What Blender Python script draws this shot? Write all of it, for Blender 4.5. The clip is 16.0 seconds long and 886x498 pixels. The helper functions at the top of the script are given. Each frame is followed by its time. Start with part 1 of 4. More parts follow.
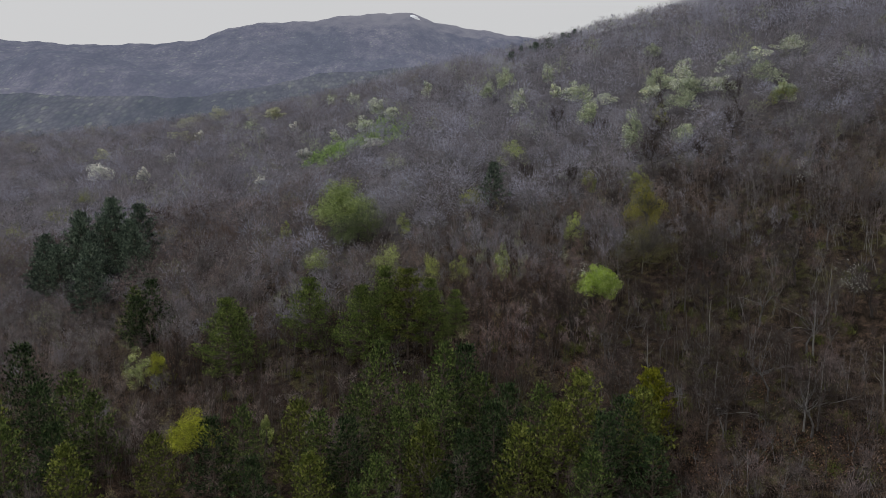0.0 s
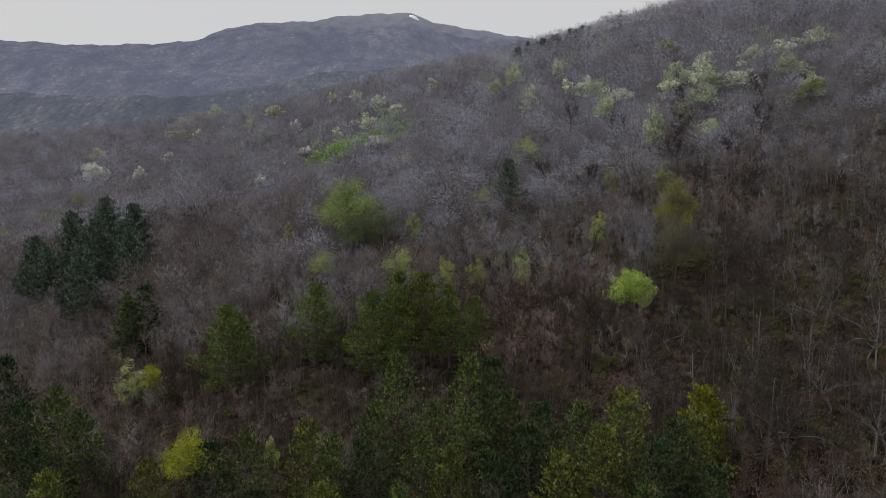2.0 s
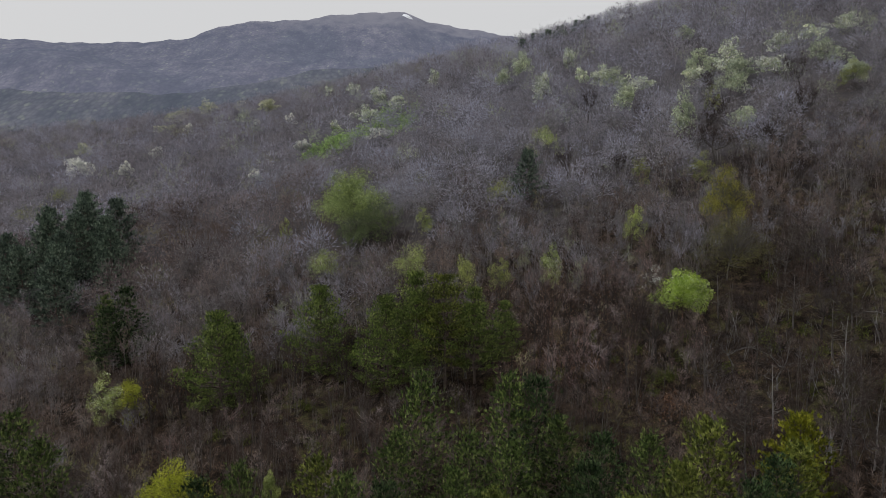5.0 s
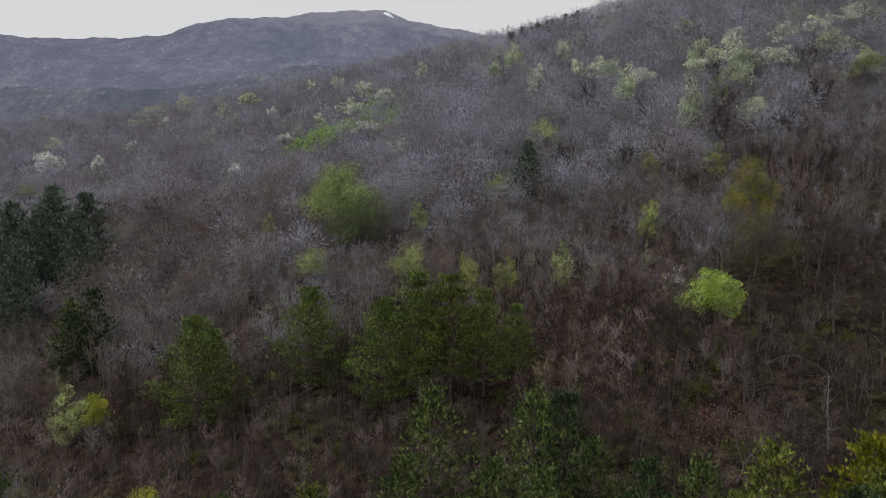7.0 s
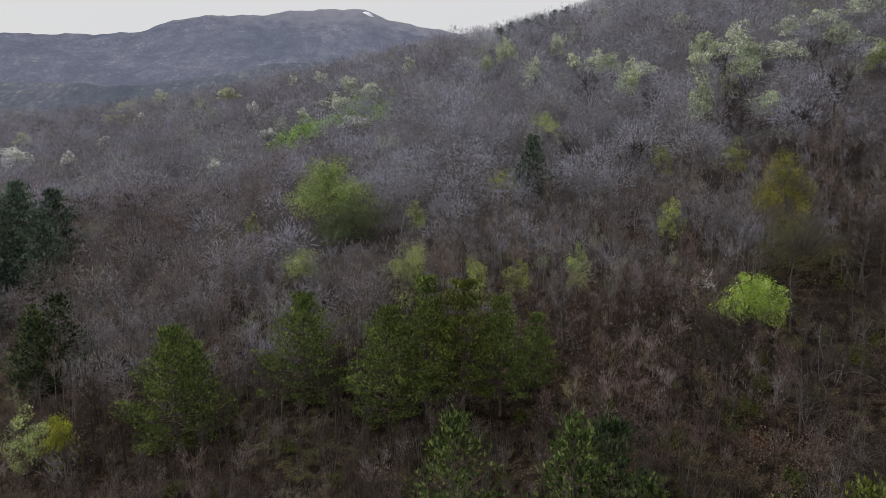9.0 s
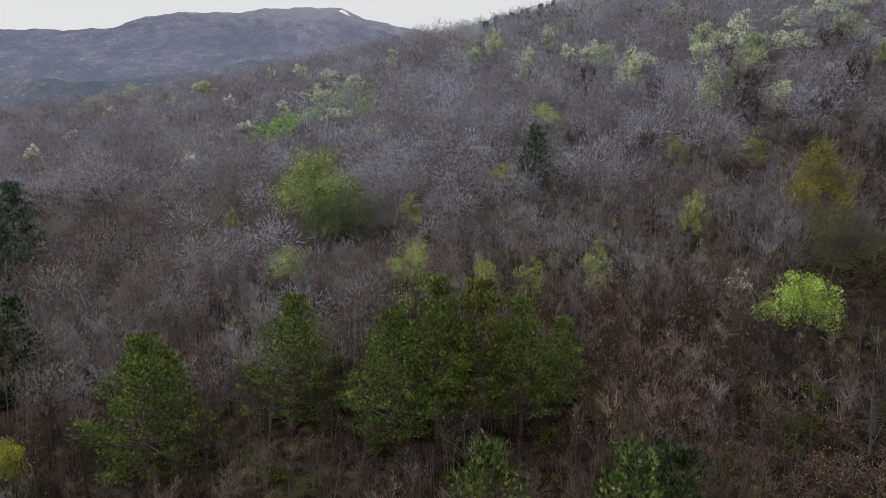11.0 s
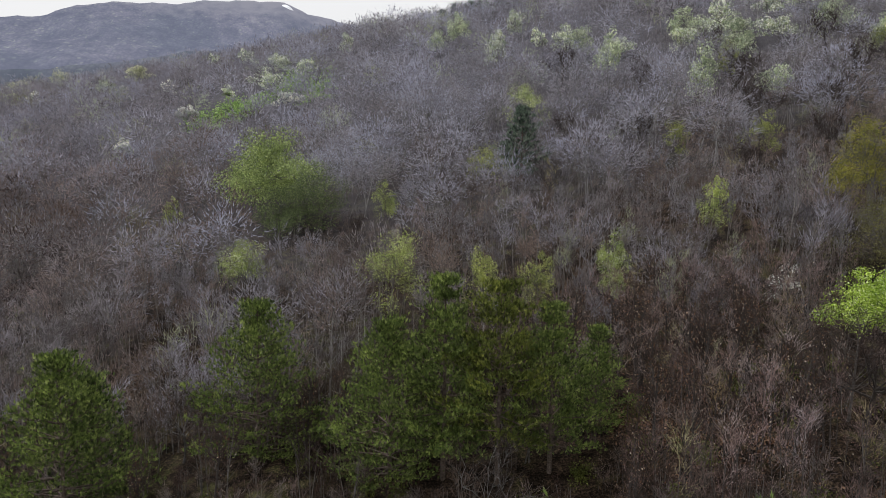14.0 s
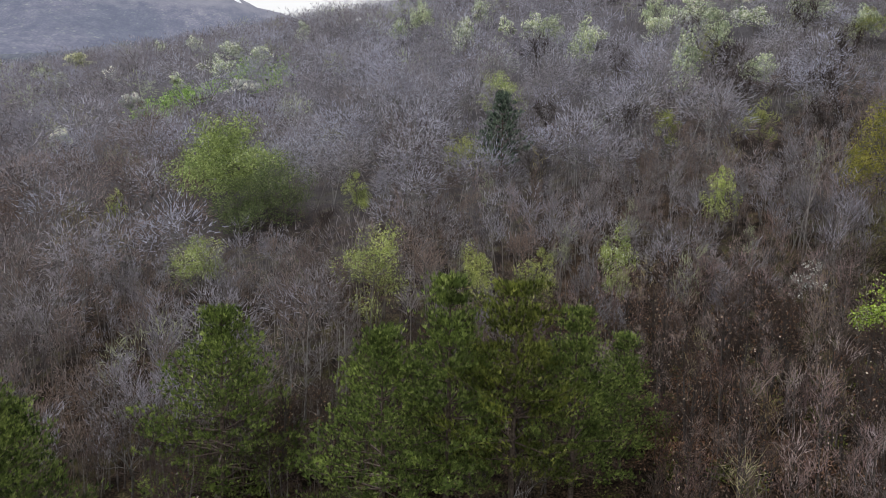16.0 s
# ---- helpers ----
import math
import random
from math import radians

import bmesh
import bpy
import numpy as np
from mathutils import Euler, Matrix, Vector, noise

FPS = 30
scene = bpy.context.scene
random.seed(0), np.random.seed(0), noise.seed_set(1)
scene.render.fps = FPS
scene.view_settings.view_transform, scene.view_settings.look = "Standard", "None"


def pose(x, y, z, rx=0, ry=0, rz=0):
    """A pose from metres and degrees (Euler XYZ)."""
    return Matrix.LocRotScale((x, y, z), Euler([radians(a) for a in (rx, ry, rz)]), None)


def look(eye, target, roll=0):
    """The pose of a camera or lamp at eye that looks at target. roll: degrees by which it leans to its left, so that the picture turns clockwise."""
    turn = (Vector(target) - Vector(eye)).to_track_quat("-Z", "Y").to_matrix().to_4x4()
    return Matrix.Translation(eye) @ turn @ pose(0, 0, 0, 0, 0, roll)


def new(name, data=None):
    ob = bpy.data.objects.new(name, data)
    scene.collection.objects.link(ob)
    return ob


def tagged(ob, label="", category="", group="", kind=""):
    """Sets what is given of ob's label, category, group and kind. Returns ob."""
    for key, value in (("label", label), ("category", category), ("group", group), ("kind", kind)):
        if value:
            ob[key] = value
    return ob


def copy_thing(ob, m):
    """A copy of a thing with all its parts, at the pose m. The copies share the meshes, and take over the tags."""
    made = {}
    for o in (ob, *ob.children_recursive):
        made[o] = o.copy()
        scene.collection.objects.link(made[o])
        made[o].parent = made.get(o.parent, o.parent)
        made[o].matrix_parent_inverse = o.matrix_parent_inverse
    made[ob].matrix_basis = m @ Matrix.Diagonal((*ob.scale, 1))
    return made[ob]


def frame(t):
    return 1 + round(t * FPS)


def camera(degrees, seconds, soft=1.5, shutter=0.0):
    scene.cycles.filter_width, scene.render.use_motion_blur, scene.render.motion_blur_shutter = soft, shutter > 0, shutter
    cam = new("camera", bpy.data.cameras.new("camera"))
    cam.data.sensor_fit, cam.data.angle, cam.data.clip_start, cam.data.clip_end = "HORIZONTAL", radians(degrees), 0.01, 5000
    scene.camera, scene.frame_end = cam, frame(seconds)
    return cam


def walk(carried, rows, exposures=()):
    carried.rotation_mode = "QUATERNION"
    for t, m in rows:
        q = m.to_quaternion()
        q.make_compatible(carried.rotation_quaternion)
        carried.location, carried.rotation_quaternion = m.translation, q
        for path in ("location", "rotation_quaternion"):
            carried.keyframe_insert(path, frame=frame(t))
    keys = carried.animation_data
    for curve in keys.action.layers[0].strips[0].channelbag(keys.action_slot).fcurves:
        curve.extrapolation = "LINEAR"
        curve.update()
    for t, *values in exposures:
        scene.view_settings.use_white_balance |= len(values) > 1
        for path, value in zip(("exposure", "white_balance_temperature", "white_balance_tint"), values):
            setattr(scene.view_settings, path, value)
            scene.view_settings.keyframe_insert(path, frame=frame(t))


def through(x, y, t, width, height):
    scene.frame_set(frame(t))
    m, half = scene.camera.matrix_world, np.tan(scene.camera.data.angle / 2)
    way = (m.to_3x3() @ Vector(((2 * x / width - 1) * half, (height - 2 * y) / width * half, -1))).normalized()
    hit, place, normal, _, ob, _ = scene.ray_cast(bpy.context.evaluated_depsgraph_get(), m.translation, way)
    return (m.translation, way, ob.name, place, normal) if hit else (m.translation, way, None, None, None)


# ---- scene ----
cam = camera(65.04, 16.0, soft=0.6)
PATH = [
    (0, (0.000, 0.000, 0.000), (0.000, 19.851, -2.437), -0.60),
    (0.5, (-0.543, 1.618, -0.100), (-0.526, 21.472, -2.519), -0.54),
    (1, (-1.097, 3.233, -0.215), (-1.072, 23.086, -2.632), -0.54),
    (1.5, (-1.660, 4.846, -0.353), (-1.623, 24.700, -2.770), -0.59),
    (2, (-2.224, 6.473, -0.518), (-2.182, 26.326, -2.937), -0.65),
    (2.5, (-2.767, 8.107, -0.713), (-2.722, 27.960, -3.130), -0.69),
    (3, (-3.274, 9.745, -0.936), (-3.219, 29.600, -3.339), -0.68),
    (3.5, (-3.747, 11.395, -1.181), (-3.680, 31.250, -3.578), -0.61),
    (4, (-4.222, 13.059, -1.435), (-4.139, 32.914, -3.832), -0.60),
    (6.5, (-6.701, 21.358, -2.725), (-6.019, 41.199, -5.152), -0.42),
    (7, (-7.232, 23.007, -2.934), (-6.417, 42.842, -5.359), -0.35),
    (7.5, (-7.783, 24.662, -3.090), (-6.818, 44.494, -5.494), -0.23),
    (8, (-8.357, 26.319, -3.245), (-7.236, 46.142, -5.653), -0.15),
    (8.5, (-8.934, 27.981, -3.420), (-7.662, 47.794, -5.830), -0.10),
    (9, (-9.479, 29.646, -3.631), (-8.051, 49.449, -6.039), -0.04),
    (11.5, (-11.876, 38.014, -5.023), (-9.539, 57.732, -7.414), 0.26),
    (12, (-12.304, 39.678, -5.281), (-9.705, 59.364, -7.669), 0.37),
    (12.5, (-12.709, 41.357, -5.521), (-9.846, 61.007, -7.903), 0.50),
    (13, (-13.098, 43.055, -5.781), (-9.984, 62.667, -8.161), 0.57),
    (13.5, (-13.463, 44.725, -6.061), (-10.089, 64.293, -8.447), 0.65),
    (14, (-13.820, 46.347, -6.323), (-10.118, 65.855, -8.720), 0.76),
    (14.5, (-14.147, 47.915, -6.551), (-10.106, 67.356, -8.944), 0.87),
    (15, (-14.442, 49.430, -6.746), (-10.083, 68.799, -9.161), 0.95),
    (15.5, (-14.718, 50.937, -6.925), (-10.023, 70.226, -9.352), 1.00),
    (16, (-14.983, 52.437, -7.113), (-9.943, 71.636, -9.560), 1.07),
]
EXPOSURES = ((0, 0.27), (4, 0.33), (6.5, 0.4), (9, 0.48), (11.5, 0.62), (14, 0.81), (16, 0.95))
walk(cam, [(t, look(eye, target, roll)) for t, eye, target, roll in PATH], EXPOSURES)
# ---- world ----
world = bpy.data.worlds.new("overcast_sky")
world.use_nodes = True
scene.world = world
wn, wl = world.node_tree.nodes, world.node_tree.links
sky = wn.new("ShaderNodeTexSky")
sky.sky_type, sky.sun_disc = "NISHITA", False
sky.sun_elevation, sky.sun_rotation = radians(55), radians(-62)
sky.air_density, sky.dust_density, sky.ozone_density = 1.0, 4.0, 1.0
cloud = wn.new("ShaderNodeMix")
cloud.data_type = "RGBA"
cloud.inputs[0].default_value = 0.93
wl.new(sky.outputs[0], cloud.inputs[6])
cloud.inputs[7].default_value = (6.32, 6.3, 6.34, 1)
back = wn["Background"]
back.inputs["Strength"].default_value = 0.082
wl.new(cloud.outputs[2], back.inputs["Color"])

sun_data = bpy.data.lights.new("sun", "SUN")
sun_data.energy, sun_data.angle, sun_data.color = 1.5, radians(12), (0.94, 0.97, 1.05)
sun_ob = new("sun", sun_data)
sun_ob.matrix_world = look((0, 0, 100), (130, -70, -110))


# ---- materials ----
def material(name, rough=0.85, spec=0.25):
    m = bpy.data.materials.new(name)
    m.use_nodes = True
    n, l = m.node_tree.nodes, m.node_tree.links
    p = n["Principled BSDF"]
    p.inputs["Roughness"].default_value = rough
    p.inputs["Specular IOR Level"].default_value = spec
    return m, n, l, p


def noise_node(n, l, scale, detail=4.0, kind="Object"):
    co = n.new("ShaderNodeTexCoord")
    t = n.new("ShaderNodeTexNoise")
    t.inputs["Scale"].default_value, t.inputs["Detail"].default_value = scale, detail
    l.new(co.outputs[kind], t.inputs["Vector"])
    return t


def ramp(n, l, src, stops):
    r = n.new("ShaderNodeValToRGB")
    e = r.color_ramp.elements
    e[0].position, e[0].color = stops[0][0], (*stops[0][1], 1)
    e[1].position, e[1].color = stops[-1][0], (*stops[-1][1], 1)
    for pos, col in stops[1:-1]:
        k = e.new(pos)
        k.color = (*col, 1)
    l.new(src, r.inputs[0])
    return r


def blend(n, l, fac, a, b, mode="MIX"):
    m = n.new("ShaderNodeMix")
    m.data_type, m.blend_type = "RGBA", mode
    if isinstance(fac, (int, float)):
        m.inputs[0].default_value = fac
    else:
        l.new(fac, m.inputs[0])
    for sock, v in ((m.inputs[6], a), (m.inputs[7], b)):
        if isinstance(v, tuple):
            sock.default_value = (*v, 1)
        else:
            l.new(v, sock)
    return m.outputs[2]


def twig_material(name, dark, mid, pale, patch=0.12):
    """Bare wood: tone from tree to tree (the mesh's own "tone"), slow drifts over the slope, twig-sized variation."""
    m, n, l, p = material(name, 0.95, 0.05)
    geo = n.new("ShaderNodeNewGeometry")
    near = [tuple(0.55 * a + 0.45 * b for a, b in zip(c, mid)) for c in (dark, pale)]
    r = ramp(n, l, geo.outputs["Random Per Island"], ((0.0, near[0]), (0.55, mid), (1.0, near[1])))
    big = noise_node(n, l, patch, 3.0)
    tint = ramp(n, l, big.outputs["Fac"], ((0.32, (0.78, 0.71, 0.67)), (0.46, (0.96, 0.92, 0.9)), (0.56, (1.04, 1.04, 1.1)), (0.68, (1.2, 1.18, 1.25))))
    tree = n.new("ShaderNodeAttribute")
    tree.attribute_name = "tone"
    tint2 = ramp(n, l, tree.outputs["Fac"], ((0.0, (0.36, 0.33, 0.32)), (0.3, (0.74, 0.7, 0.7)), (0.5, (1, 0.98, 0.99)), (0.72, (1.28, 1.25, 1.3)), (0.86, (1.6, 1.55, 1.6)), (0.93, (1.15, 1.25, 0.8)), (1.0, (1.3, 1.4, 0.85))))
    info = n.new("ShaderNodeObjectInfo")
    each = ramp(n, l, info.outputs["Random"], ((0.0, (0.82, 0.8, 0.78)), (1.0, (1.15, 1.15, 1.18))))
    c = blend(n, l, 1.0, r.outputs[0], tint.outputs[0], "MULTIPLY")
    c = blend(n, l, 1.0, c, tint2.outputs[0], "MULTIPLY")
    c = blend(n, l, 1.0, c, each.outputs[0], "MULTIPLY")
    l.new(c, p.inputs["Base Color"])
    round_wood = n.new("ShaderNodeBsdfTranslucent")
    l.new(c, round_wood.inputs["Color"])
    mix = n.new("ShaderNodeMixShader")
    mix.inputs[0].default_value = 0.45
    l.new(p.outputs[0], mix.inputs[1])
    l.new(round_wood.outputs[0], mix.inputs[2])
    l.new(mix.outputs[0], n["Material Output"].inputs["Surface"])
    return m


def bark_material(name, a, b, scale=9.0):
    m, n, l, p = material(name, 0.92, 0.15)
    t = noise_node(n, l, scale, 6.0)
    r = ramp(n, l, t.outputs["Fac"], ((0.3, a), (0.7, b)))
    l.new(r.outputs[0], p.inputs["Base Color"])
    bump = n.new("ShaderNodeBump")
    bump.inputs["Strength"].default_value, bump.inputs["Distance"].default_value = 0.6, 0.03
    l.new(t.outputs["Fac"], bump.inputs["Height"])
    l.new(bump.outputs[0], p.inputs["Normal"])
    return m


def leaf_material(name, stops, through=0.22, rough=0.55, each=(0.85, 1.15)):
    """Leaves, petals or needles; the tone runs from piece to piece."""
    m, n, l, p = material(name, rough, 0.08)
    geo = n.new("ShaderNodeNewGeometry")
    r = ramp(n, l, geo.outputs["Random Per Island"], stops)
    info = n.new("ShaderNodeObjectInfo")
    e = ramp(n, l, info.outputs["Random"], ((0.0, (each[0],) * 3), (1.0, (each[1], each[1], each[1] * 0.95))))
    big = noise_node(n, l, 0.8, 2.0)
    t = ramp(n, l, big.outputs["Fac"], ((0.36, (0.6, 0.64, 0.62)), (0.5, (0.98, 0.98, 0.97)), (0.64, (1.36, 1.32, 1.25))))
    c = blend(n, l, 1.0, r.outputs[0], e.outputs[0], "MULTIPLY")
    c = blend(n, l, 1.0, c, t.outputs[0], "MULTIPLY")
    l.new(c, p.inputs["Base Color"])
    if through:
        tr = n.new("ShaderNodeBsdfTranslucent")
        l.new(c, tr.inputs["Color"])
        mix = n.new("ShaderNodeMixShader")
        mix.inputs[0].default_value = through
        l.new(p.outputs[0], mix.inputs[1])
        l.new(tr.outputs[0], mix.inputs[2])
        l.new(mix.outputs[0], n["Material Output"].inputs["Surface"])
    return m


TWIG_GREY = twig_material("grey_twigs", (0.110, 0.111, 0.116), (0.285, 0.288, 0.300), (0.470, 0.475, 0.495))
TWIG_BROWN = twig_material("brown_twigs", (0.075, 0.062, 0.054), (0.212, 0.178, 0.154), (0.400, 0.340, 0.300))
TWIG_RUST = twig_material("russet_twigs", (0.075, 0.053, 0.045), (0.225, 0.167, 0.145), (0.460, 0.365, 0.320))
TWIG_DARK = twig_material("dark_twigs", (0.040, 0.033, 0.030), (0.135, 0.112, 0.101), (0.330, 0.285, 0.260))
TWIG_BUFF = twig_material("buff_grey_twigs", (0.12, 0.104, 0.093), (0.325, 0.282, 0.252), (0.54, 0.475, 0.43))
TWIG_PALE = twig_material("pale_twigs", (0.075, 0.065, 0.056), (0.200, 0.178, 0.158), (0.410, 0.370, 0.335))
# Distance haze painted in: paler and bluer than the nearer twigs.
TWIG_HAZE_VIOLET = twig_material("hazed_violet_twigs", (0.200, 0.207, 0.228), (0.325, 0.337, 0.370), (0.450, 0.466, 0.510), 0.07)
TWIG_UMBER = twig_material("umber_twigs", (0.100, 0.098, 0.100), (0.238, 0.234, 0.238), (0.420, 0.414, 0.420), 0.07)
# Farthest stands, lightened and blued again for the haze.
TWIG_HAZE_PALE = twig_material("hazed_silver_twigs", (0.260, 0.272, 0.298), (0.355, 0.371, 0.407), (0.430, 0.449, 0.490), 0.05)
TWIG_HAZE = twig_material("hazed_dusky_twigs", (0.205, 0.208, 0.228), (0.265, 0.270, 0.294), (0.310, 0.316, 0.342), 0.05)
BARK_GREY = bark_material("grey_bark", (0.07, 0.062, 0.056), (0.2, 0.18, 0.165))
BARK_ASH = bark_material("ash_grey_bark", (0.09, 0.084, 0.08), (0.25, 0.237, 0.23), 2.0)
BARK_DARK = bark_material("dark_bark", (0.035, 0.03, 0.028), (0.1, 0.085, 0.075))
BARK_PINE = bark_material("pine_bark", (0.06, 0.045, 0.038), (0.19, 0.15, 0.125))
NEEDLE = leaf_material("pine_needles", ((0.0, (0.05, 0.072, 0.02)), (0.5, (0.165, 0.222, 0.064)), (0.85, (0.28, 0.35, 0.105)), (1.0, (0.42, 0.49, 0.18))), 0.08, 0.7, (0.8, 1.2))
NEEDLE_DEEP = leaf_material("deep_green_needles", ((0.0, (0.016, 0.026, 0.008)), (0.5, (0.08, 0.122, 0.036)), (0.85, (0.18, 0.24, 0.072)), (1.0, (0.3, 0.36, 0.13))), 0.06, 0.7)
NEEDLE_DARK = leaf_material("dark_pine_needles", ((0.0, (0.008, 0.016, 0.007)), (0.5, (0.036, 0.064, 0.026)), (0.85, (0.088, 0.135, 0.058)), (1.0, (0.16, 0.21, 0.1))), 0.06, 0.7)
# Distant blue-green pines, lightened and blued to paint the haze on them.
NEEDLE_BLUE_HAZE = leaf_material("hazed_blue_green_needles", ((0.0, (0.04, 0.058, 0.047)), (0.5, (0.118, 0.16, 0.126)), (0.85, (0.19, 0.242, 0.19)), (1.0, (0.27, 0.325, 0.26))), 0.06, 0.7)
NEEDLE_OLIVE = leaf_material("olive_pine_needles", ((0.0, (0.035, 0.045, 0.01)), (0.5, (0.135, 0.16, 0.038)), (0.85, (0.24, 0.272, 0.067)), (1.0, (0.36, 0.39, 0.125))), 0.08, 0.7, (0.8, 1.2))
NEEDLE_GOLD = leaf_material("gold_green_needles", ((0.0, (0.075, 0.08, 0.01)), (0.6, (0.19, 0.2, 0.02)), (1.0, (0.36, 0.37, 0.05))), 0.15, 0.7)
LEAF_FRESH = leaf_material("fresh_leaves", ((0.0, (0.15, 0.19, 0.07)), (0.6, (0.31, 0.38, 0.15)), (1.0, (0.46, 0.53, 0.25))))
# Pale young leaves, with blue added to paint haze on the high slope.
LEAF_PALE_HAZE = leaf_material("hazed_pale_young_leaves", ((0.0, (0.27, 0.32, 0.19)), (0.6, (0.5, 0.56, 0.4)), (0.85, (0.64, 0.68, 0.52)), (1.0, (0.8, 0.82, 0.72))))
LEAF_BRIGHT = leaf_material("bright_leaves", ((0.0, (0.17, 0.27, 0.03)), (0.55, (0.4, 0.55, 0.08)), (0.85, (0.58, 0.7, 0.2)), (1.0, (0.75, 0.8, 0.55))))
LEAF_YELLOW = leaf_material("yellow_leaves", ((0.0, (0.19, 0.22, 0.06)), (0.6, (0.37, 0.43, 0.14)), (1.0, (0.55, 0.6, 0.3))))
LEAF_GOLD = leaf_material("golden_young_leaves", ((0.0, (0.2, 0.215, 0.02)), (0.6, (0.37, 0.395, 0.04)), (1.0, (0.52, 0.54, 0.1))))
LEAF_OLIVE = leaf_material("budding_leaves", ((0.0, (0.14, 0.135, 0.03)), (0.6, (0.28, 0.27, 0.06)), (1.0, (0.4, 0.38, 0.11))))
LEAF_MOSS = leaf_material("moss_brown_buds", ((0.0, (0.09, 0.085, 0.04)), (0.6, (0.18, 0.17, 0.07)), (1.0, (0.28, 0.27, 0.12))))
LEAF_BUD = leaf_material("opening_buds", ((0.0, (0.19, 0.22, 0.07)), (0.6, (0.31, 0.34, 0.12)), (1.0, (0.44, 0.46, 0.2))))
LEAF_CREAM = leaf_material("cream_young_leaves", ((0.0, (0.33, 0.35, 0.22)), (0.6, (0.52, 0.53, 0.37)), (1.0, (0.72, 0.71, 0.58))))
LEAF_DUSK = leaf_material("dull_green_leaves", ((0.0, (0.08, 0.11, 0.05)), (0.6, (0.16, 0.2, 0.09)), (1.0, (0.27, 0.31, 0.15))))
BLOSSOM = leaf_material("blossom_and_leaves", ((0.0, (0.2, 0.27, 0.06)), (0.6, (0.42, 0.5, 0.15)), (0.82, (0.6, 0.64, 0.36)), (1.0, (0.8, 0.8, 0.7))))
BLOSSOM_HIGH = leaf_material("high_blossom", ((0.0, (0.26, 0.33, 0.15)), (0.35, (0.46, 0.53, 0.32)), (0.5, (0.74, 0.76, 0.68)), (1.0, (0.84, 0.84, 0.82))))
BLOSSOM_WHITE = leaf_material("white_blossom", ((0.0, (0.5, 0.5, 0.46)), (0.35, (0.74, 0.74, 0.71)), (1.0, (0.82, 0.82, 0.82))))
DRY_LEAF = leaf_material("dry_leaves", ((0.0, (0.12, 0.06, 0.035)), (0.6, (0.24, 0.14, 0.09)), (0.85, (0.4, 0.3, 0.23)), (1.0, (0.6, 0.54, 0.48))), 0.1, 0.7)

GROUND, gn, gl, gp = material("leaf_litter", 0.95, 0.1)
g_big, g_mid, g_fine = noise_node(gn, gl, 0.09, 4.0), noise_node(gn, gl, 1.1, 6.0), noise_node(gn, gl, 9.0, 5.0)
litter = ramp(gn, gl, g_fine.outputs["Fac"], ((0.34, (0.009, 0.007, 0.005)), (0.5, (0.036, 0.025, 0.018)), (0.68, (0.12, 0.083, 0.058))))
moss = ramp(gn, gl, g_fine.outputs["Fac"], ((0.3, (0.014, 0.018, 0.006)), (0.7, (0.062, 0.07, 0.02))))
where = gn.new("ShaderNodeMath")
where.operation = "MULTIPLY"
gl.new(g_big.outputs["Fac"], where.inputs[0])
gl.new(g_mid.outputs["Fac"], where.inputs[1])
green = ramp(gn, gl, where.outputs[0], ((0.26, (0, 0, 0)), (0.36, (0.6, 0.6, 0.6))))
# Distant litter, greyed and paled to paint the haze over the upper slope.
haze_litter = ramp(gn, gl, g_fine.outputs["Fac"], ((0.3, (0.05, 0.046, 0.05)), (0.5, (0.085, 0.079, 0.086)), (0.72, (0.14, 0.132, 0.142))))
g_pos = gn.new("ShaderNodeSeparateXYZ")
g_co = gn.new("ShaderNodeTexCoord")
gl.new(g_co.outputs["Object"], g_pos.inputs[0])
g_zone = gn.new("ShaderNodeMath")
g_zone.operation = "MULTIPLY_ADD"
gl.new(g_big.outputs["Fac"], g_zone.inputs[0])
g_zone.inputs[1].default_value = 60.0
gl.new(g_pos.outputs[1], g_zone.inputs[2])
g_span = gn.new("ShaderNodeMapRange")
g_span.inputs[1].default_value, g_span.inputs[2].default_value = 130.0, 185.0
gl.new(g_zone.outputs[0], g_span.inputs[0])
patches = ramp(gn, gl, g_mid.outputs["Fac"], ((0.38, (0.3, 0.29, 0.27)), (0.5, (0.75, 0.73, 0.7)), (0.64, (1.5, 1.45, 1.4))))
low = blend(gn, gl, 1.0, blend(gn, gl, green.outputs[0], litter.outputs[0], moss.outputs[0]), patches.outputs[0], "MULTIPLY")
gl.new(blend(gn, gl, g_span.outputs[0], low, haze_litter.outputs[0]), gp.inputs["Base Color"])
g_bump = gn.new("ShaderNodeBump")
g_bump.inputs["Strength"].default_value, g_bump.inputs["Distance"].default_value = 0.8, 0.12
gl.new(g_fine.outputs["Fac"], g_bump.inputs["Height"])
gl.new(g_bump.outputs[0], gp.inputs["Normal"])

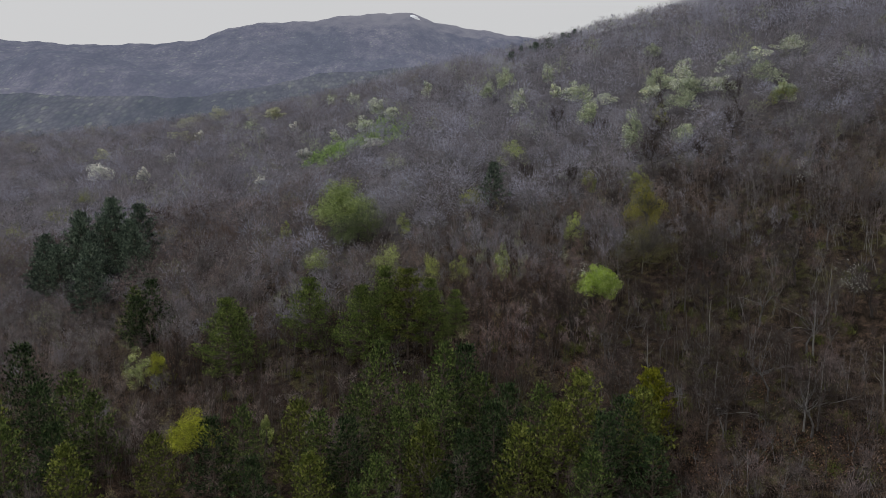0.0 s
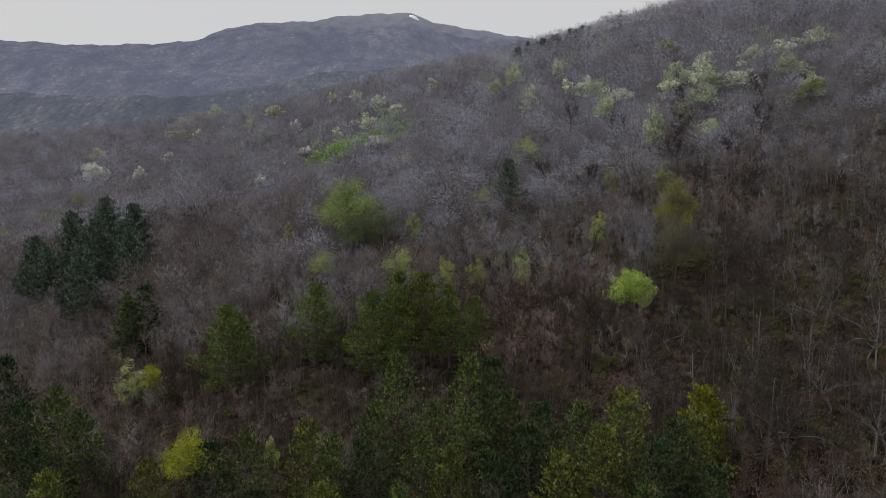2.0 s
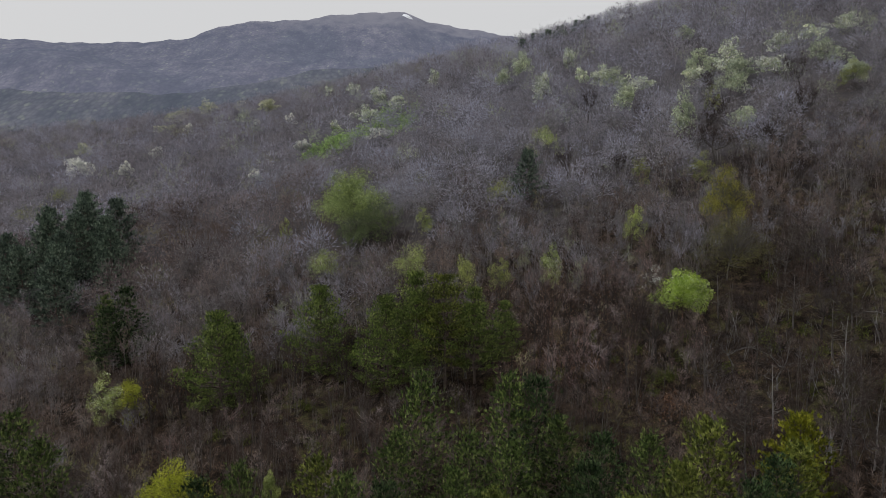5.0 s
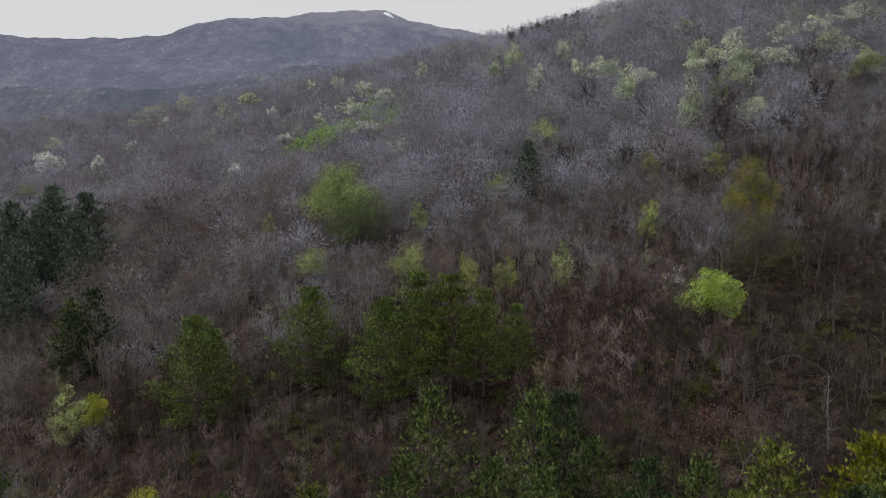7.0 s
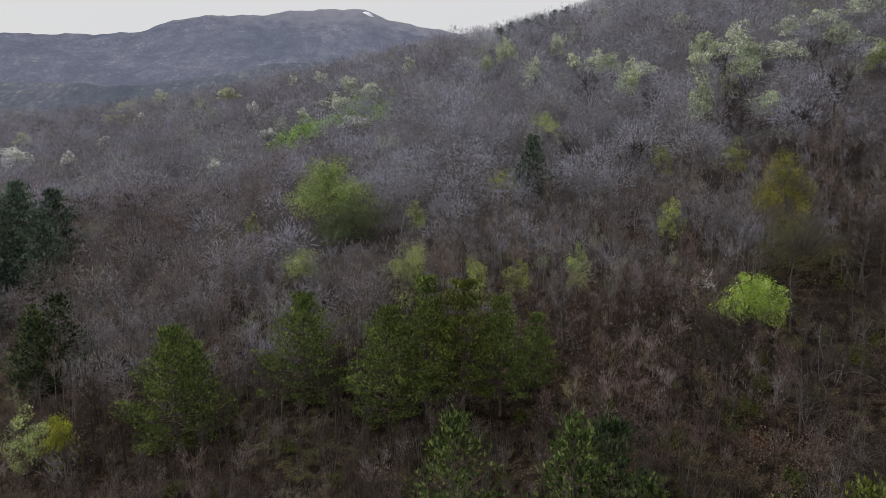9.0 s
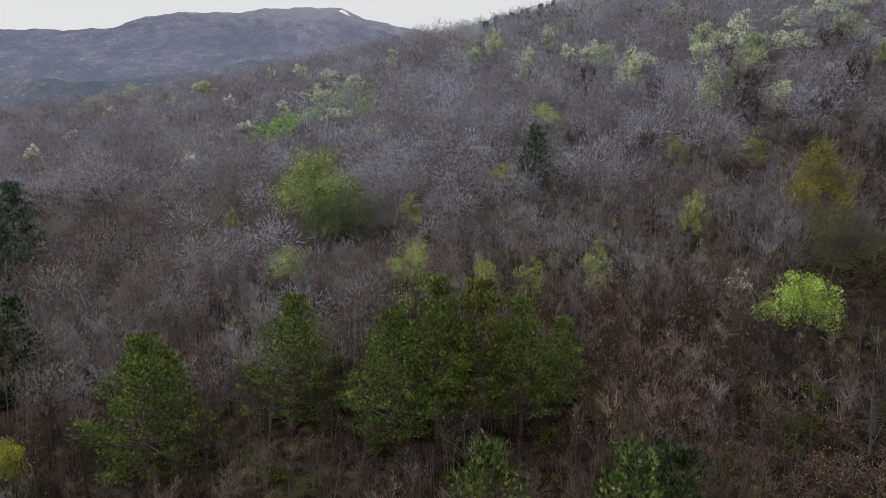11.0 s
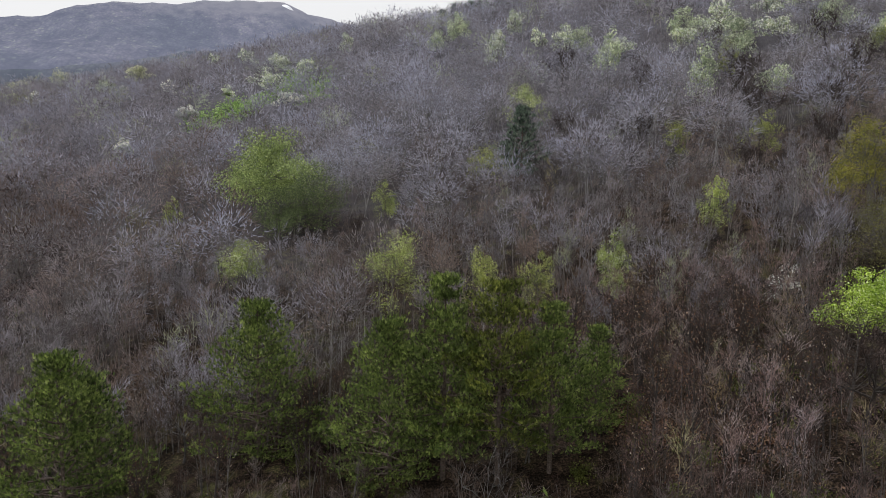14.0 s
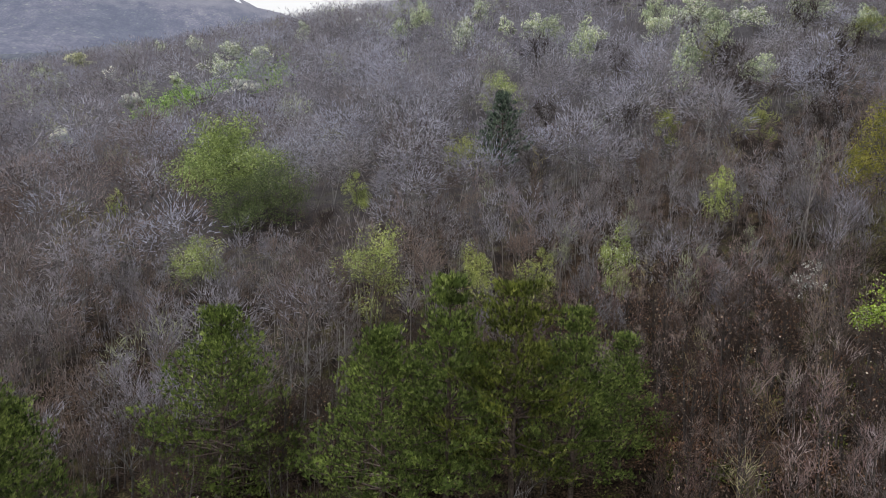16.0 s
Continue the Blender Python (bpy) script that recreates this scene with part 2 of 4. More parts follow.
def far_slopes(name, dark, mid, light, veil, glow, crown):
    """Distant woods: crown cells with painted gaps, tree patches with painted spur shade, and a glow that paints the
    light of the air.
    """
    m, n, l, p = material(name, 1.0, 0.0)
    co = n.new("ShaderNodeTexCoord")
    mp = n.new("ShaderNodeMapping")
    mp.inputs["Scale"].default_value = (1, 0.3, 1)
    l.new(co.outputs["Object"], mp.inputs[0])
    t = []
    for scale, detail in ((0.006, 5.0), (0.03, 4.0)):
        k = n.new("ShaderNodeTexNoise")
        k.inputs["Scale"].default_value, k.inputs["Detail"].default_value = scale, detail
        l.new(mp.outputs[0], k.inputs["Vector"])
        t.append(k.outputs["Fac"])
    cells = n.new("ShaderNodeTexVoronoi")
    cells.inputs["Scale"].default_value = crown
    l.new(mp.outputs[0], cells.inputs["Vector"])
    sep = n.new("ShaderNodeSeparateColor")
    l.new(cells.outputs["Color"], sep.inputs[0])
    woods_c = ramp(n, l, t[1], ((0.3, dark), (0.5, mid), (0.7, light)))
    # Painted shade: crown centres light, the gaps between crowns dark.
    crown_shade = ramp(n, l, cells.outputs["Distance"], ((0.1, (1.25, 1.25, 1.24)), (0.45, (1.0, 1.0, 1.0)), (0.75, (0.7, 0.7, 0.72))))
    kinds = ramp(n, l, sep.outputs[0], ((0.0, (0.75, 0.75, 0.78)), (0.7, (1.05, 1.05, 1.05)), (0.93, (1.18, 1.28, 1.02)), (1.0, (1.8, 1.95, 1.45))))
    # Patches of differing trees, contrast raised to paint shading on the spurs.
    stand_shade = ramp(n, l, t[0], ((0.36, (0.6, 0.68, 0.7)), (0.5, (1, 1, 1)), (0.64, (1.35, 1.3, 1.27))))
    c = blend(n, l, 1.0, blend(n, l, 1.0, woods_c.outputs[0], crown_shade.outputs[0], "MULTIPLY"), stand_shade.outputs[0], "MULTIPLY")
    c = blend(n, l, 1.0, c, kinds.outputs[0], "MULTIPLY")
    pos = n.new("ShaderNodeSeparateXYZ")
    l.new(co.outputs["Object"], pos.inputs[0])
    high = n.new("ShaderNodeMath")
    high.operation = "MULTIPLY_ADD"
    l.new(t[1], high.inputs[0])
    high.inputs[1].default_value = 160.0
    l.new(pos.outputs[2], high.inputs[2])
    bald = ramp(n, l, high.outputs[0], ((0.0, (0, 0, 0)), (1.0, (1, 1, 1))))
    span = n.new("ShaderNodeMapRange")
    span.inputs[1].default_value, span.inputs[2].default_value = 430.0, 520.0
    l.new(high.outputs[0], span.inputs[0])
    l.new(span.outputs[0], bald.inputs[0])
    c = blend(n, l, bald.outputs[0], c, (0.12, 0.112, 0.108))
    l.new(c, p.inputs["Base Color"])
    # Pale blue emission paints the haze; there is no air in between.
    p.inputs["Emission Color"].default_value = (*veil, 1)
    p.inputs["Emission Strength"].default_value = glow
    return m


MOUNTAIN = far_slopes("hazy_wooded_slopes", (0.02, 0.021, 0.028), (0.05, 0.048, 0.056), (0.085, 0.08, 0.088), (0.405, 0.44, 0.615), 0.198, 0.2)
FOOTHILL = far_slopes("hazy_wooded_foothill", (0.018, 0.021, 0.022), (0.048, 0.047, 0.05), (0.09, 0.087, 0.083), (0.38, 0.43, 0.575), 0.15, 0.3)
SNOW, sn, sl, sp = material("snow", 0.7, 0.3)
s_t = noise_node(sn, sl, 0.2, 3.0)
sl.new(ramp(sn, sl, s_t.outputs["Fac"], ((0.3, (0.7, 0.72, 0.75)), (0.7, (0.85, 0.86, 0.88)))).outputs[0], sp.inputs["Base Color"])
MEADOW = leaf_material("fresh_grass", ((0.0, (0.12, 0.19, 0.06)), (0.6, (0.28, 0.42, 0.14)), (1.0, (0.5, 0.6, 0.3))), 0.2, 0.7)


# ---- mesh tools ----
def mesh_of(name, V, F, mat):
    V, F = np.asarray(V, np.float32).reshape(-1, 3), np.asarray(F, np.int32).reshape(-1, 3)
    me = bpy.data.meshes.new(name)
    me.vertices.add(len(V))
    me.vertices.foreach_set("co", V.ravel())
    me.loops.add(F.size)
    me.loops.foreach_set("vertex_index", F.ravel())
    me.polygons.add(len(F))
    me.polygons.foreach_set("loop_start", np.arange(0, F.size, 3, dtype=np.int32))
    me.materials.append(mat)
    me.update(calc_edges=True)
    return me


def part(name, VF, mat, parent, label="", kind=""):
    ob = new(name, mesh_of(name, VF[0], VF[1], mat))
    ob.parent = parent
    return tagged(ob, label, kind=kind)


def join(pieces):
    Vs, Fs, k = [], [], 0
    for V, F in pieces:
        Vs.append(V)
        Fs.append(F + k)
        k += len(V)
    return np.concatenate(Vs), np.concatenate(Fs)


def unit(v):
    return v / (np.linalg.norm(v, axis=-1, keepdims=True) + 1e-9)


def tube(pts, radii, sides=5):
    """A tapered tube along a line of points, closed at the tip."""
    pts, radii = np.asarray(pts, float), np.asarray(radii, float)
    way = unit(np.gradient(pts, axis=0))
    side = unit(np.cross(way, (0.31, 0.95, 0.05)))
    over = np.cross(way, side)
    a = np.arange(sides) * 2 * np.pi / sides
    ring = np.cos(a)[None, :, None] * side[:, None] + np.sin(a)[None, :, None] * over[:, None]
    V = (pts[:, None] + ring * radii[:, None, None]).reshape(-1, 3)
    F = []
    for i in range(len(pts) - 1):
        for j in range(sides):
            p, q = i * sides + j, i * sides + (j + 1) % sides
            F += [(p, q, q + sides), (p, q + sides, p + sides)]
    return V, np.array(F)


def spikes(base, way, length, width, sides, rng):
    """Many tapered twigs at once: sides 1 makes slips, 3 makes cones."""
    way = unit(way)
    side = unit(np.cross(way, rng.normal(size=way.shape)))
    tip = base + way * np.asarray(length).reshape(-1, 1)
    w = np.asarray(width).reshape(-1, 1) * 0.5
    n = len(base)
    if sides == 1:
        V = np.stack([base - side * w, base + side * w, tip], 1).reshape(-1, 3)
        return V, np.arange(3 * n).reshape(-1, 3)
    over = np.cross(way, side)
    V = np.stack([base + side * w, base - 0.5 * side * w + 0.87 * over * w, base - 0.5 * side * w - 0.87 * over * w, tip], 1).reshape(-1, 3)
    k = np.arange(n)[:, None] * 4
    F = np.concatenate([k + (0, 1, 3), k + (1, 2, 3), k + (2, 0, 3)])
    return V, F


def tufts(base, way, length, blades, width, rng):
    """Brushes of needles: each tuft is one piece whose pointed bristles fan out from the shoot's foot."""
    n = len(base)
    d = unit(way[:, None] + unit(rng.normal(size=(n, blades, 3))) * rng.uniform(0.2, 0.75, (n, blades, 1)))
    ln = length * rng.uniform(0.6, 1.15, (n, blades, 1))
    side = unit(np.cross(d, rng.normal(size=(n, blades, 3)))) * width
    V = np.concatenate([base[:, None], base[:, None] + d * ln * 0.4 + side, base[:, None] + d * ln], 1).reshape(-1, 3)
    k = (np.arange(n) * (1 + 2 * blades))[:, None]
    b = np.arange(blades)[None]
    F = np.stack([np.broadcast_to(k, (n, blades)), k + 1 + b, k + 1 + blades + b], -1).reshape(-1, 3)
    return V, F


def leaves(centre, size, rng, droop=0.0):
    """Folded lozenge leaves, two faces each."""
    n = len(centre)
    a = unit(rng.normal(size=(n, 3)) + (0, 0, -droop))
    b = unit(np.cross(a, rng.normal(size=(n, 3))))
    c = np.cross(a, b)
    s = (np.asarray(size) * rng.uniform(0.6, 1.3, n))[:, None]
    V = np.stack([centre - a * s * 0.5, centre + b * s * 0.32 + c * s * 0.1, centre + a * s * 0.55, centre - b * s * 0.32 + c * s * 0.1], 1).reshape(-1, 3)
    k = np.arange(n)[:, None] * 4
    return V, np.concatenate([k + (0, 1, 2), k + (0, 2, 3)])


# ---- ground ----
HILL = (-10.528, 24.161, 29.961, 4.308, 11.205, 2.023, 0.959, -2.276, -5.653, -2.282)


def hill(x, y):
    """Height of the wooded hillside: it rises ahead and to the right and breaks off at a crest."""
    x = 160 * np.tanh(np.asarray(x, float) / 160)
    yy = np.maximum(np.minimum(y, 385), -40)
    u, v = x / 100, (yy - 120) / 100
    terms = (1 + 0 * u * v, u, v, u * u, u * v, v * v, u**3, u * u * v, u * v * v, v**3)
    z = sum(c * t for c, t in zip(HILL, terms)) - np.maximum(0, np.asarray(y, float) - 385) * 0.12
    rough = 0.5 * np.sin(0.21 * x + 0.6 * np.sin(0.13 * y)) * np.sin(0.17 * y + 1.3) + 0.25 * np.sin(0.63 * x + 0.4 * y) * np.sin(0.51 * y - 0.3 * x)
    return np.maximum(z, -90) + rough


def axis_steps(marks):
    out = []
    for a, b, s in marks:
        out += list(np.arange(a, b, s))
    return np.array(out + [marks[-1][1]])


gx = axis_steps(((-4600, -1000, 300), (-1000, -300, 50), (-300, -80, 5), (-80, 100, 2.0), (100, 300, 5), (300, 1000, 50), (1000, 4600, 300)))
gy = axis_steps(((-1500, -100, 100), (-100, 30, 5), (30, 130, 2.0), (130, 420, 5), (420, 1000, 30), (1000, 4600, 300)))
GX, GY = np.meshgrid(gx, gy)
GZ = hill(GX, GY)
fine = np.clip((130 - np.abs(GX)) / 40, 0, 1) * np.clip((150 - GY) / 40, 0, 1)
GZ = GZ + fine * np.random.default_rng(5).normal(0, 0.06, GZ.shape)
nx, ny = len(gx), len(gy)
gi = np.arange(nx * ny).reshape(ny, nx)
q = (gi[:-1, :-1].ravel(), gi[:-1, 1:].ravel(), gi[1:, 1:].ravel(), gi[1:, :-1].ravel())
GF = np.concatenate([np.stack([q[0], q[1], q[2]], 1), np.stack([q[0], q[2], q[3]], 1)])
ground_me = mesh_of("ground", np.stack([GX.ravel(), GY.ravel(), GZ.ravel()], 1), GF, GROUND)
ground_me.polygons.foreach_set("use_smooth", np.ones(len(GF), bool))
tagged(new("ground", ground_me), "steep hillside of brown leaf litter with mossy patches", "ground", kind="structure")

# the far mountain: elevation of its skyline by bearing
BEARING = (-60, -32.3, -26.3, -20.9, -18.8, -16.2, -13.5, -10.4, -7.5, -2.9, -1.8, -0.2, 3.9, 7.2, 16, 30, 55)
SKYLINE = (8.5, 8.66, 8.66, 9.1, 9.4, 10.45, 10.9, 11.05, 11.55, 11.83, 11.6, 11.0, 10.3, 9.7, 9.2, 9.0, 8.5)
az = np.linspace(-60, 55, 260)
el = np.interp(az, BEARING, SKYLINE) + 0.05 * np.sin(az * 2.1) + 0.03 * np.sin(az * 5.3 + 1)
s = np.concatenate([np.linspace(0, 1, 64), [1.06, 1.25]])
AZ, S = np.meshgrid(az, s)
far = 2150 + 260 * np.sin(np.radians(AZ * 4 + 20))
R = 620 + (far - 620) * S
top = np.tan(np.radians(np.interp(AZ, az, el))) * far
rise = np.where(S <= 1, np.minimum(S, 1) ** 1.25, 1 - (S - 1) * 0.8)
Z = -70 + (top + 70) * rise
MX, MY = R * np.sin(np.radians(AZ)), R * np.cos(np.radians(AZ))
spur = np.array([noise.fractal(Vector((a / 420, b / 420, 0.3)), 0.9, 2.1, 5) for a, b in zip(MX.ravel(), MY.ravel())]).reshape(AZ.shape)
Z = Z + np.where(S < 1, np.minimum(S, 1) * (1 - np.minimum(S, 1)), 0) * 320 * spur
mi = np.arange(AZ.size).reshape(AZ.shape)
q = (mi[:-1, :-1].ravel(), mi[:-1, 1:].ravel(), mi[1:, 1:].ravel(), mi[1:, :-1].ravel())
MF = np.concatenate([np.stack([q[0], q[1], q[2]], 1), np.stack([q[0], q[2], q[3]], 1)])
MV = np.stack([(R * np.sin(np.radians(AZ))).ravel(), (R * np.cos(np.radians(AZ))).ravel(), Z.ravel()], 1)
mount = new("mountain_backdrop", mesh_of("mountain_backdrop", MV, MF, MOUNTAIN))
mount.data.polygons.foreach_set("use_smooth", np.ones(len(MF), bool))
F_AZ, F_S = np.meshgrid(np.linspace(-60, 30, 180), np.concatenate([np.linspace(0, 1, 26), [1.2, 1.6]]))
F_FAR = 800 + 120 * np.sin(np.radians(F_AZ * 5))
F_R = 430 + (F_FAR - 430) * F_S
F_TOP = np.tan(np.radians(np.interp(F_AZ, (-60, -32, -26, -20, -14, -8, 0, 8, 30), (4.6, 4.9, 5.2, 5.7, 6.3, 7.2, 7.6, 7.6, 7.6)))) * F_FAR
F_Z = -60 + (F_TOP + 60) * np.where(F_S <= 1, np.minimum(F_S, 1) ** 1.1, 1 - (F_S - 1) * 0.7)
F_X, F_Y = F_R * np.sin(np.radians(F_AZ)), F_R * np.cos(np.radians(F_AZ))
F_Z = F_Z + np.array([11 * noise.fractal(Vector((a / 160, b / 160, 2.3)), 0.9, 2.1, 5) for a, b in zip(F_X.ravel(), F_Y.ravel())]).reshape(F_AZ.shape) * np.minimum(F_S, 1)
fi = np.arange(F_AZ.size).reshape(F_AZ.shape)
q = (fi[:-1, :-1].ravel(), fi[:-1, 1:].ravel(), fi[1:, 1:].ravel(), fi[1:, :-1].ravel())
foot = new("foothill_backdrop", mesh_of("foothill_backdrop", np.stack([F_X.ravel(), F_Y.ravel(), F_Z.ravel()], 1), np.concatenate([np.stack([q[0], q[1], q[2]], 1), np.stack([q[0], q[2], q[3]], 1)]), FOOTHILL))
tagged(foot, "dark wooded foothill below the mountain", "hill", kind="structure")
tagged(mount, "long hazy blue-grey wooded mountain ridge on the horizon", "mountain", kind="structure")

snow_az, snow_s = np.meshgrid(np.linspace(-2.45, -1.5, 16), np.linspace(0.95, 0.985, 6))
SR = 620 + (2150 + 260 * np.sin(np.radians(snow_az * 4 + 20)) - 620) * snow_s
ST = np.tan(np.radians(np.interp(snow_az, az, el))) * (2150 + 260 * np.sin(np.radians(snow_az * 4 + 20)))
SZ = -70 + (ST + 70) * snow_s**1.25 + 6.0 - 5.0 * ((snow_az + 2.0) / 0.42) ** 2 - 6.0 * ((snow_s - 0.968 + 0.012 * (snow_az + 2.0)) / 0.011) ** 2
si = np.arange(SZ.size).reshape(SZ.shape)
q = (si[:-1, :-1].ravel(), si[:-1, 1:].ravel(), si[1:, 1:].ravel(), si[1:, :-1].ravel())
SF = np.concatenate([np.stack([q[0], q[1], q[2]], 1), np.stack([q[0], q[2], q[3]], 1)])
SV = np.stack([(SR * np.sin(np.radians(snow_az))).ravel(), (SR * np.cos(np.radians(snow_az))).ravel(), SZ.ravel()], 1)
tagged(new("snow_backdrop", mesh_of("snow_backdrop", SV, SF, SNOW)), "last white snow patch below the summit", "snow", kind="structure")


# ---- trees ----
def bare_tree(rng, H, spread, n_br, n_sub, n_tw, stems=1, upright=0.6, sides=1, thick=1.0, twig=0.02):
    """A leafless tree: tapering bent stems, limbs, and a fuzz of fine twigs."""
    trunks, wood, p2, d2 = [], [], [], []
    for k in range(stems):
        lean = rng.normal(0, 0.06 + 0.08 * (stems > 1), 2)
        h = H * rng.uniform(0.75, 1.0) if k else H
        f = np.linspace(0, 1, 6)
        bend = np.cumsum(rng.normal(0, 0.05, (6, 2)), 0) * h * 0.16
        start = rng.normal(0, 0.18, 2) * (stems > 1)
        pts = np.stack([start[0] + lean[0] * h * f + bend[:, 0] * f, start[1] + lean[1] * h * f + bend[:, 1] * f, f * h * 0.92 - 0.25], 1)
        r0 = 0.011 * H * thick / math.sqrt(stems)
        trunks.append(tube(pts, r0 * (1 - 0.85 * f) + 0.004, 5))
        for j in range(n_br // stems):
            t = rng.uniform(0.28, 0.98)
            base = np.array([np.interp(t, f, pts[:, i]) for i in range(3)])
            a = rng.uniform(0, 2 * np.pi)
            up = upright * rng.uniform(0.4, 1.5)
            d = unit(np.array([np.cos(a), np.sin(a), up]))
            ln = spread * rng.uniform(0.5, 1.1) * (1.15 - 0.7 * t) / (1 if stems == 1 else 1.25)
            d_end = unit(d + (0, 0, 0.3) + rng.normal(0, 0.25, 3))
            b = np.stack([base, base + d * ln * 0.5, base + d * ln * 0.5 + d_end * ln * 0.5])
            rb = r0 * 0.42 * (1.1 - t * 0.7)
            wood.append(tube(b, (rb, rb * 0.6, 0.004), 3))
            u = rng.uniform(0.15, 1.0, n_sub)[:, None]
            p2.append(np.where(u < 0.5, b[0] + (b[1] - b[0]) * u * 2, b[1] + (b[2] - b[1]) * (u * 2 - 1)))
            d2.append(unit(np.tile(d, (n_sub, 1)) + rng.normal(0, 0.7, (n_sub, 3)) + (0, 0, 0.25 * upright)))
    p2, d2 = np.concatenate(p2), np.concatenate(d2)
    l2 = spread * rng.uniform(0.13, 0.3, len(p2))
    twigs = [spikes(p2, d2, l2, twig * 1.3, sides, rng)]
    if n_tw:
        m = np.repeat(np.arange(len(p2)), n_tw)
        p3 = p2[m] + d2[m] * (l2[m] * rng.uniform(0.2, 0.95, len(m)))[:, None]
        d3 = unit(d2[m] + rng.normal(0, 0.8, (len(m), 3)) + (0, 0, 0.2 * upright))
        twigs.append(spikes(p3, d3, spread * rng.uniform(0.1, 0.25, len(m)), twig, 1, rng))
    return trunks, join(wood), join(twigs)


def crown_tree(rng, H, wide, lumps, per, twig, stems=2, length=0.5, lump=0.24, low=0.28, rise=0.35):
    """A leafless tree with a domed, lumpy crown: slim stems, a bough to each lump, and a brush of fine rising twigs on every bough."""
    size = np.array((wide * 0.5, wide * 0.5, H * (1 - low) * 0.62))
    hub = np.array((rng.normal(0, 0.12), rng.normal(0, 0.12), H * low + size[2] * 0.45))
    foot = rng.normal(0, 0.16 * wide * (stems > 1), (stems, 3)) * (1, 1, 0) + (0, 0, -0.3)
    top = hub + rng.normal(0, 0.16 * wide, (stems, 3)) * (1, 1, 0) + np.stack([0 * foot[:, 0], 0 * foot[:, 0], H * rng.uniform(0.15, 0.4, stems)], 1)
    wood = [spikes(foot, top - foot, np.linalg.norm(top - foot, axis=1), 0.014 * H + 0.01, 3, rng)]
    k = np.arange(lumps) + rng.uniform(0.2, 0.8, lumps)
    up = 1.0 - 1.25 * k / lumps
    a = k * 2.399 + rng.normal(0, 0.35, lumps)
    flat = np.sqrt(np.clip(1 - up**2, 0.02, 1))
    v = np.stack([flat * np.cos(a), flat * np.sin(a), up], 1)
    c = hub + v * size * rng.uniform(0.42, 0.8, (lumps, 1))
    wood.append(spikes(np.tile(hub - (0, 0, 0.15 * H), (lumps, 1)), c - hub + (0, 0, 0.15 * H), np.linalg.norm(c - hub + (0, 0, 0.15 * H), axis=1), 0.006 * H + 0.012, 1, rng))
    m = np.repeat(np.arange(lumps), per)
    n = len(m)
    r = lump * wide * rng.uniform(0.7, 1.25, lumps)[m]
    out = unit(rng.normal(size=(n, 3)) + v[m] * 0.7)
    way = unit(out * 0.7 + v[m] * 0.3 + rng.normal(0, 0.35, (n, 3)) + (0, 0, rise))
    base = c[m] + out * (r * rng.uniform(0.25, 1.0, n))[:, None]
    return join(wood), spikes(base, way, length * rng.uniform(0.6, 1.3, n), twig, 1, rng)


def pole_tree(rng, H, wide, boughs, per, twig, stems=1):
    """A slender leafless sapling: a straight stem, steep boughs, and upright twigs like a besom."""
    wood, bases, ways, lens = [], [], [], []
    for k in range(stems):
        foot = np.append(rng.normal(0, 0.25 * (stems > 1), 2), -0.25)
        tip = foot + (rng.normal(0, 0.07 * H), rng.normal(0, 0.07 * H), H * rng.uniform(0.82, 1.0))
        wood.append(spikes(foot[None], (tip - foot)[None], [np.linalg.norm(tip - foot)], [0.016 * H], 3, rng))
        t = rng.uniform(0.3, 0.92, boughs)
        b = foot + (tip - foot) * t[:, None]
        a = rng.uniform(0, 6.283, boughs)
        d = unit(np.stack([np.cos(a), np.sin(a), rng.uniform(0.9, 2.2, boughs)], 1))
        ln = wide * rng.uniform(0.5, 0.95, boughs) * (1.25 - 0.65 * t)
        wood.append(spikes(b, d, ln, 0.03, 1, rng))
        m = np.repeat(np.arange(boughs), per)
        bases.append(b[m] + d[m] * (ln[m] * rng.uniform(0.2, 0.98, len(m)))[:, None] + rng.normal(0, 0.06 * wide, (len(m), 3)))
        ways.append(unit(d[m] + rng.normal(0, 0.5, (len(m), 3)) + (0, 0, 0.2)))
        lens.append(wide * rng.uniform(0.14, 0.36, len(m)))
    return join(wood), spikes(np.concatenate(bases), np.concatenate(ways), np.concatenate(lens), twig, 1, rng)


def crooked_tree(rng, H, wide, limbs, twig, thick=1.0, flat=0.5):
    """An old leafless oak: a bent trunk that forks into kinked, tapering limbs and side limbs with sprays of twigs."""
    f = np.linspace(0, 1, 5)
    kink = np.cumsum(rng.normal(0, 0.05, (5, 2)), 0) * H * f[:, None]
    pts = np.stack([kink[:, 0], kink[:, 1], f * H * 0.45 - 0.3], 1)
    r0 = 0.02 * H * thick
    trunk, wood, ends, ways = tube(pts, r0 * (1.15 - 0.5 * f), 6), [], [], []

    def grow(p, d, ln, r, steps):
        line = [p]
        for _ in range(steps):
            d = unit(d + rng.normal(0, 0.38, 3) + (0, 0, 0.12))
            line.append(line[-1] + d * ln / steps)
        wood.append(tube(np.array(line), np.linspace(r, r * 0.3, steps + 1), 4 if r > 0.05 else 3))
        return line, d

    for j in range(limbs):
        a = j * 2.399 + rng.normal(0, 0.3)
        base = pts[-1] if j < 3 else pts[-2] + (pts[-1] - pts[-2]) * rng.uniform(0, 1)
        up = flat * rng.uniform(0.5, 1.9)
        line, d = grow(base, unit(np.array([np.cos(a), np.sin(a), up])), wide * 0.5 * rng.uniform(0.75, 1.15), r0 * rng.uniform(0.36, 0.52), 5)
        for q in range(7):
            i = rng.integers(1, 6)
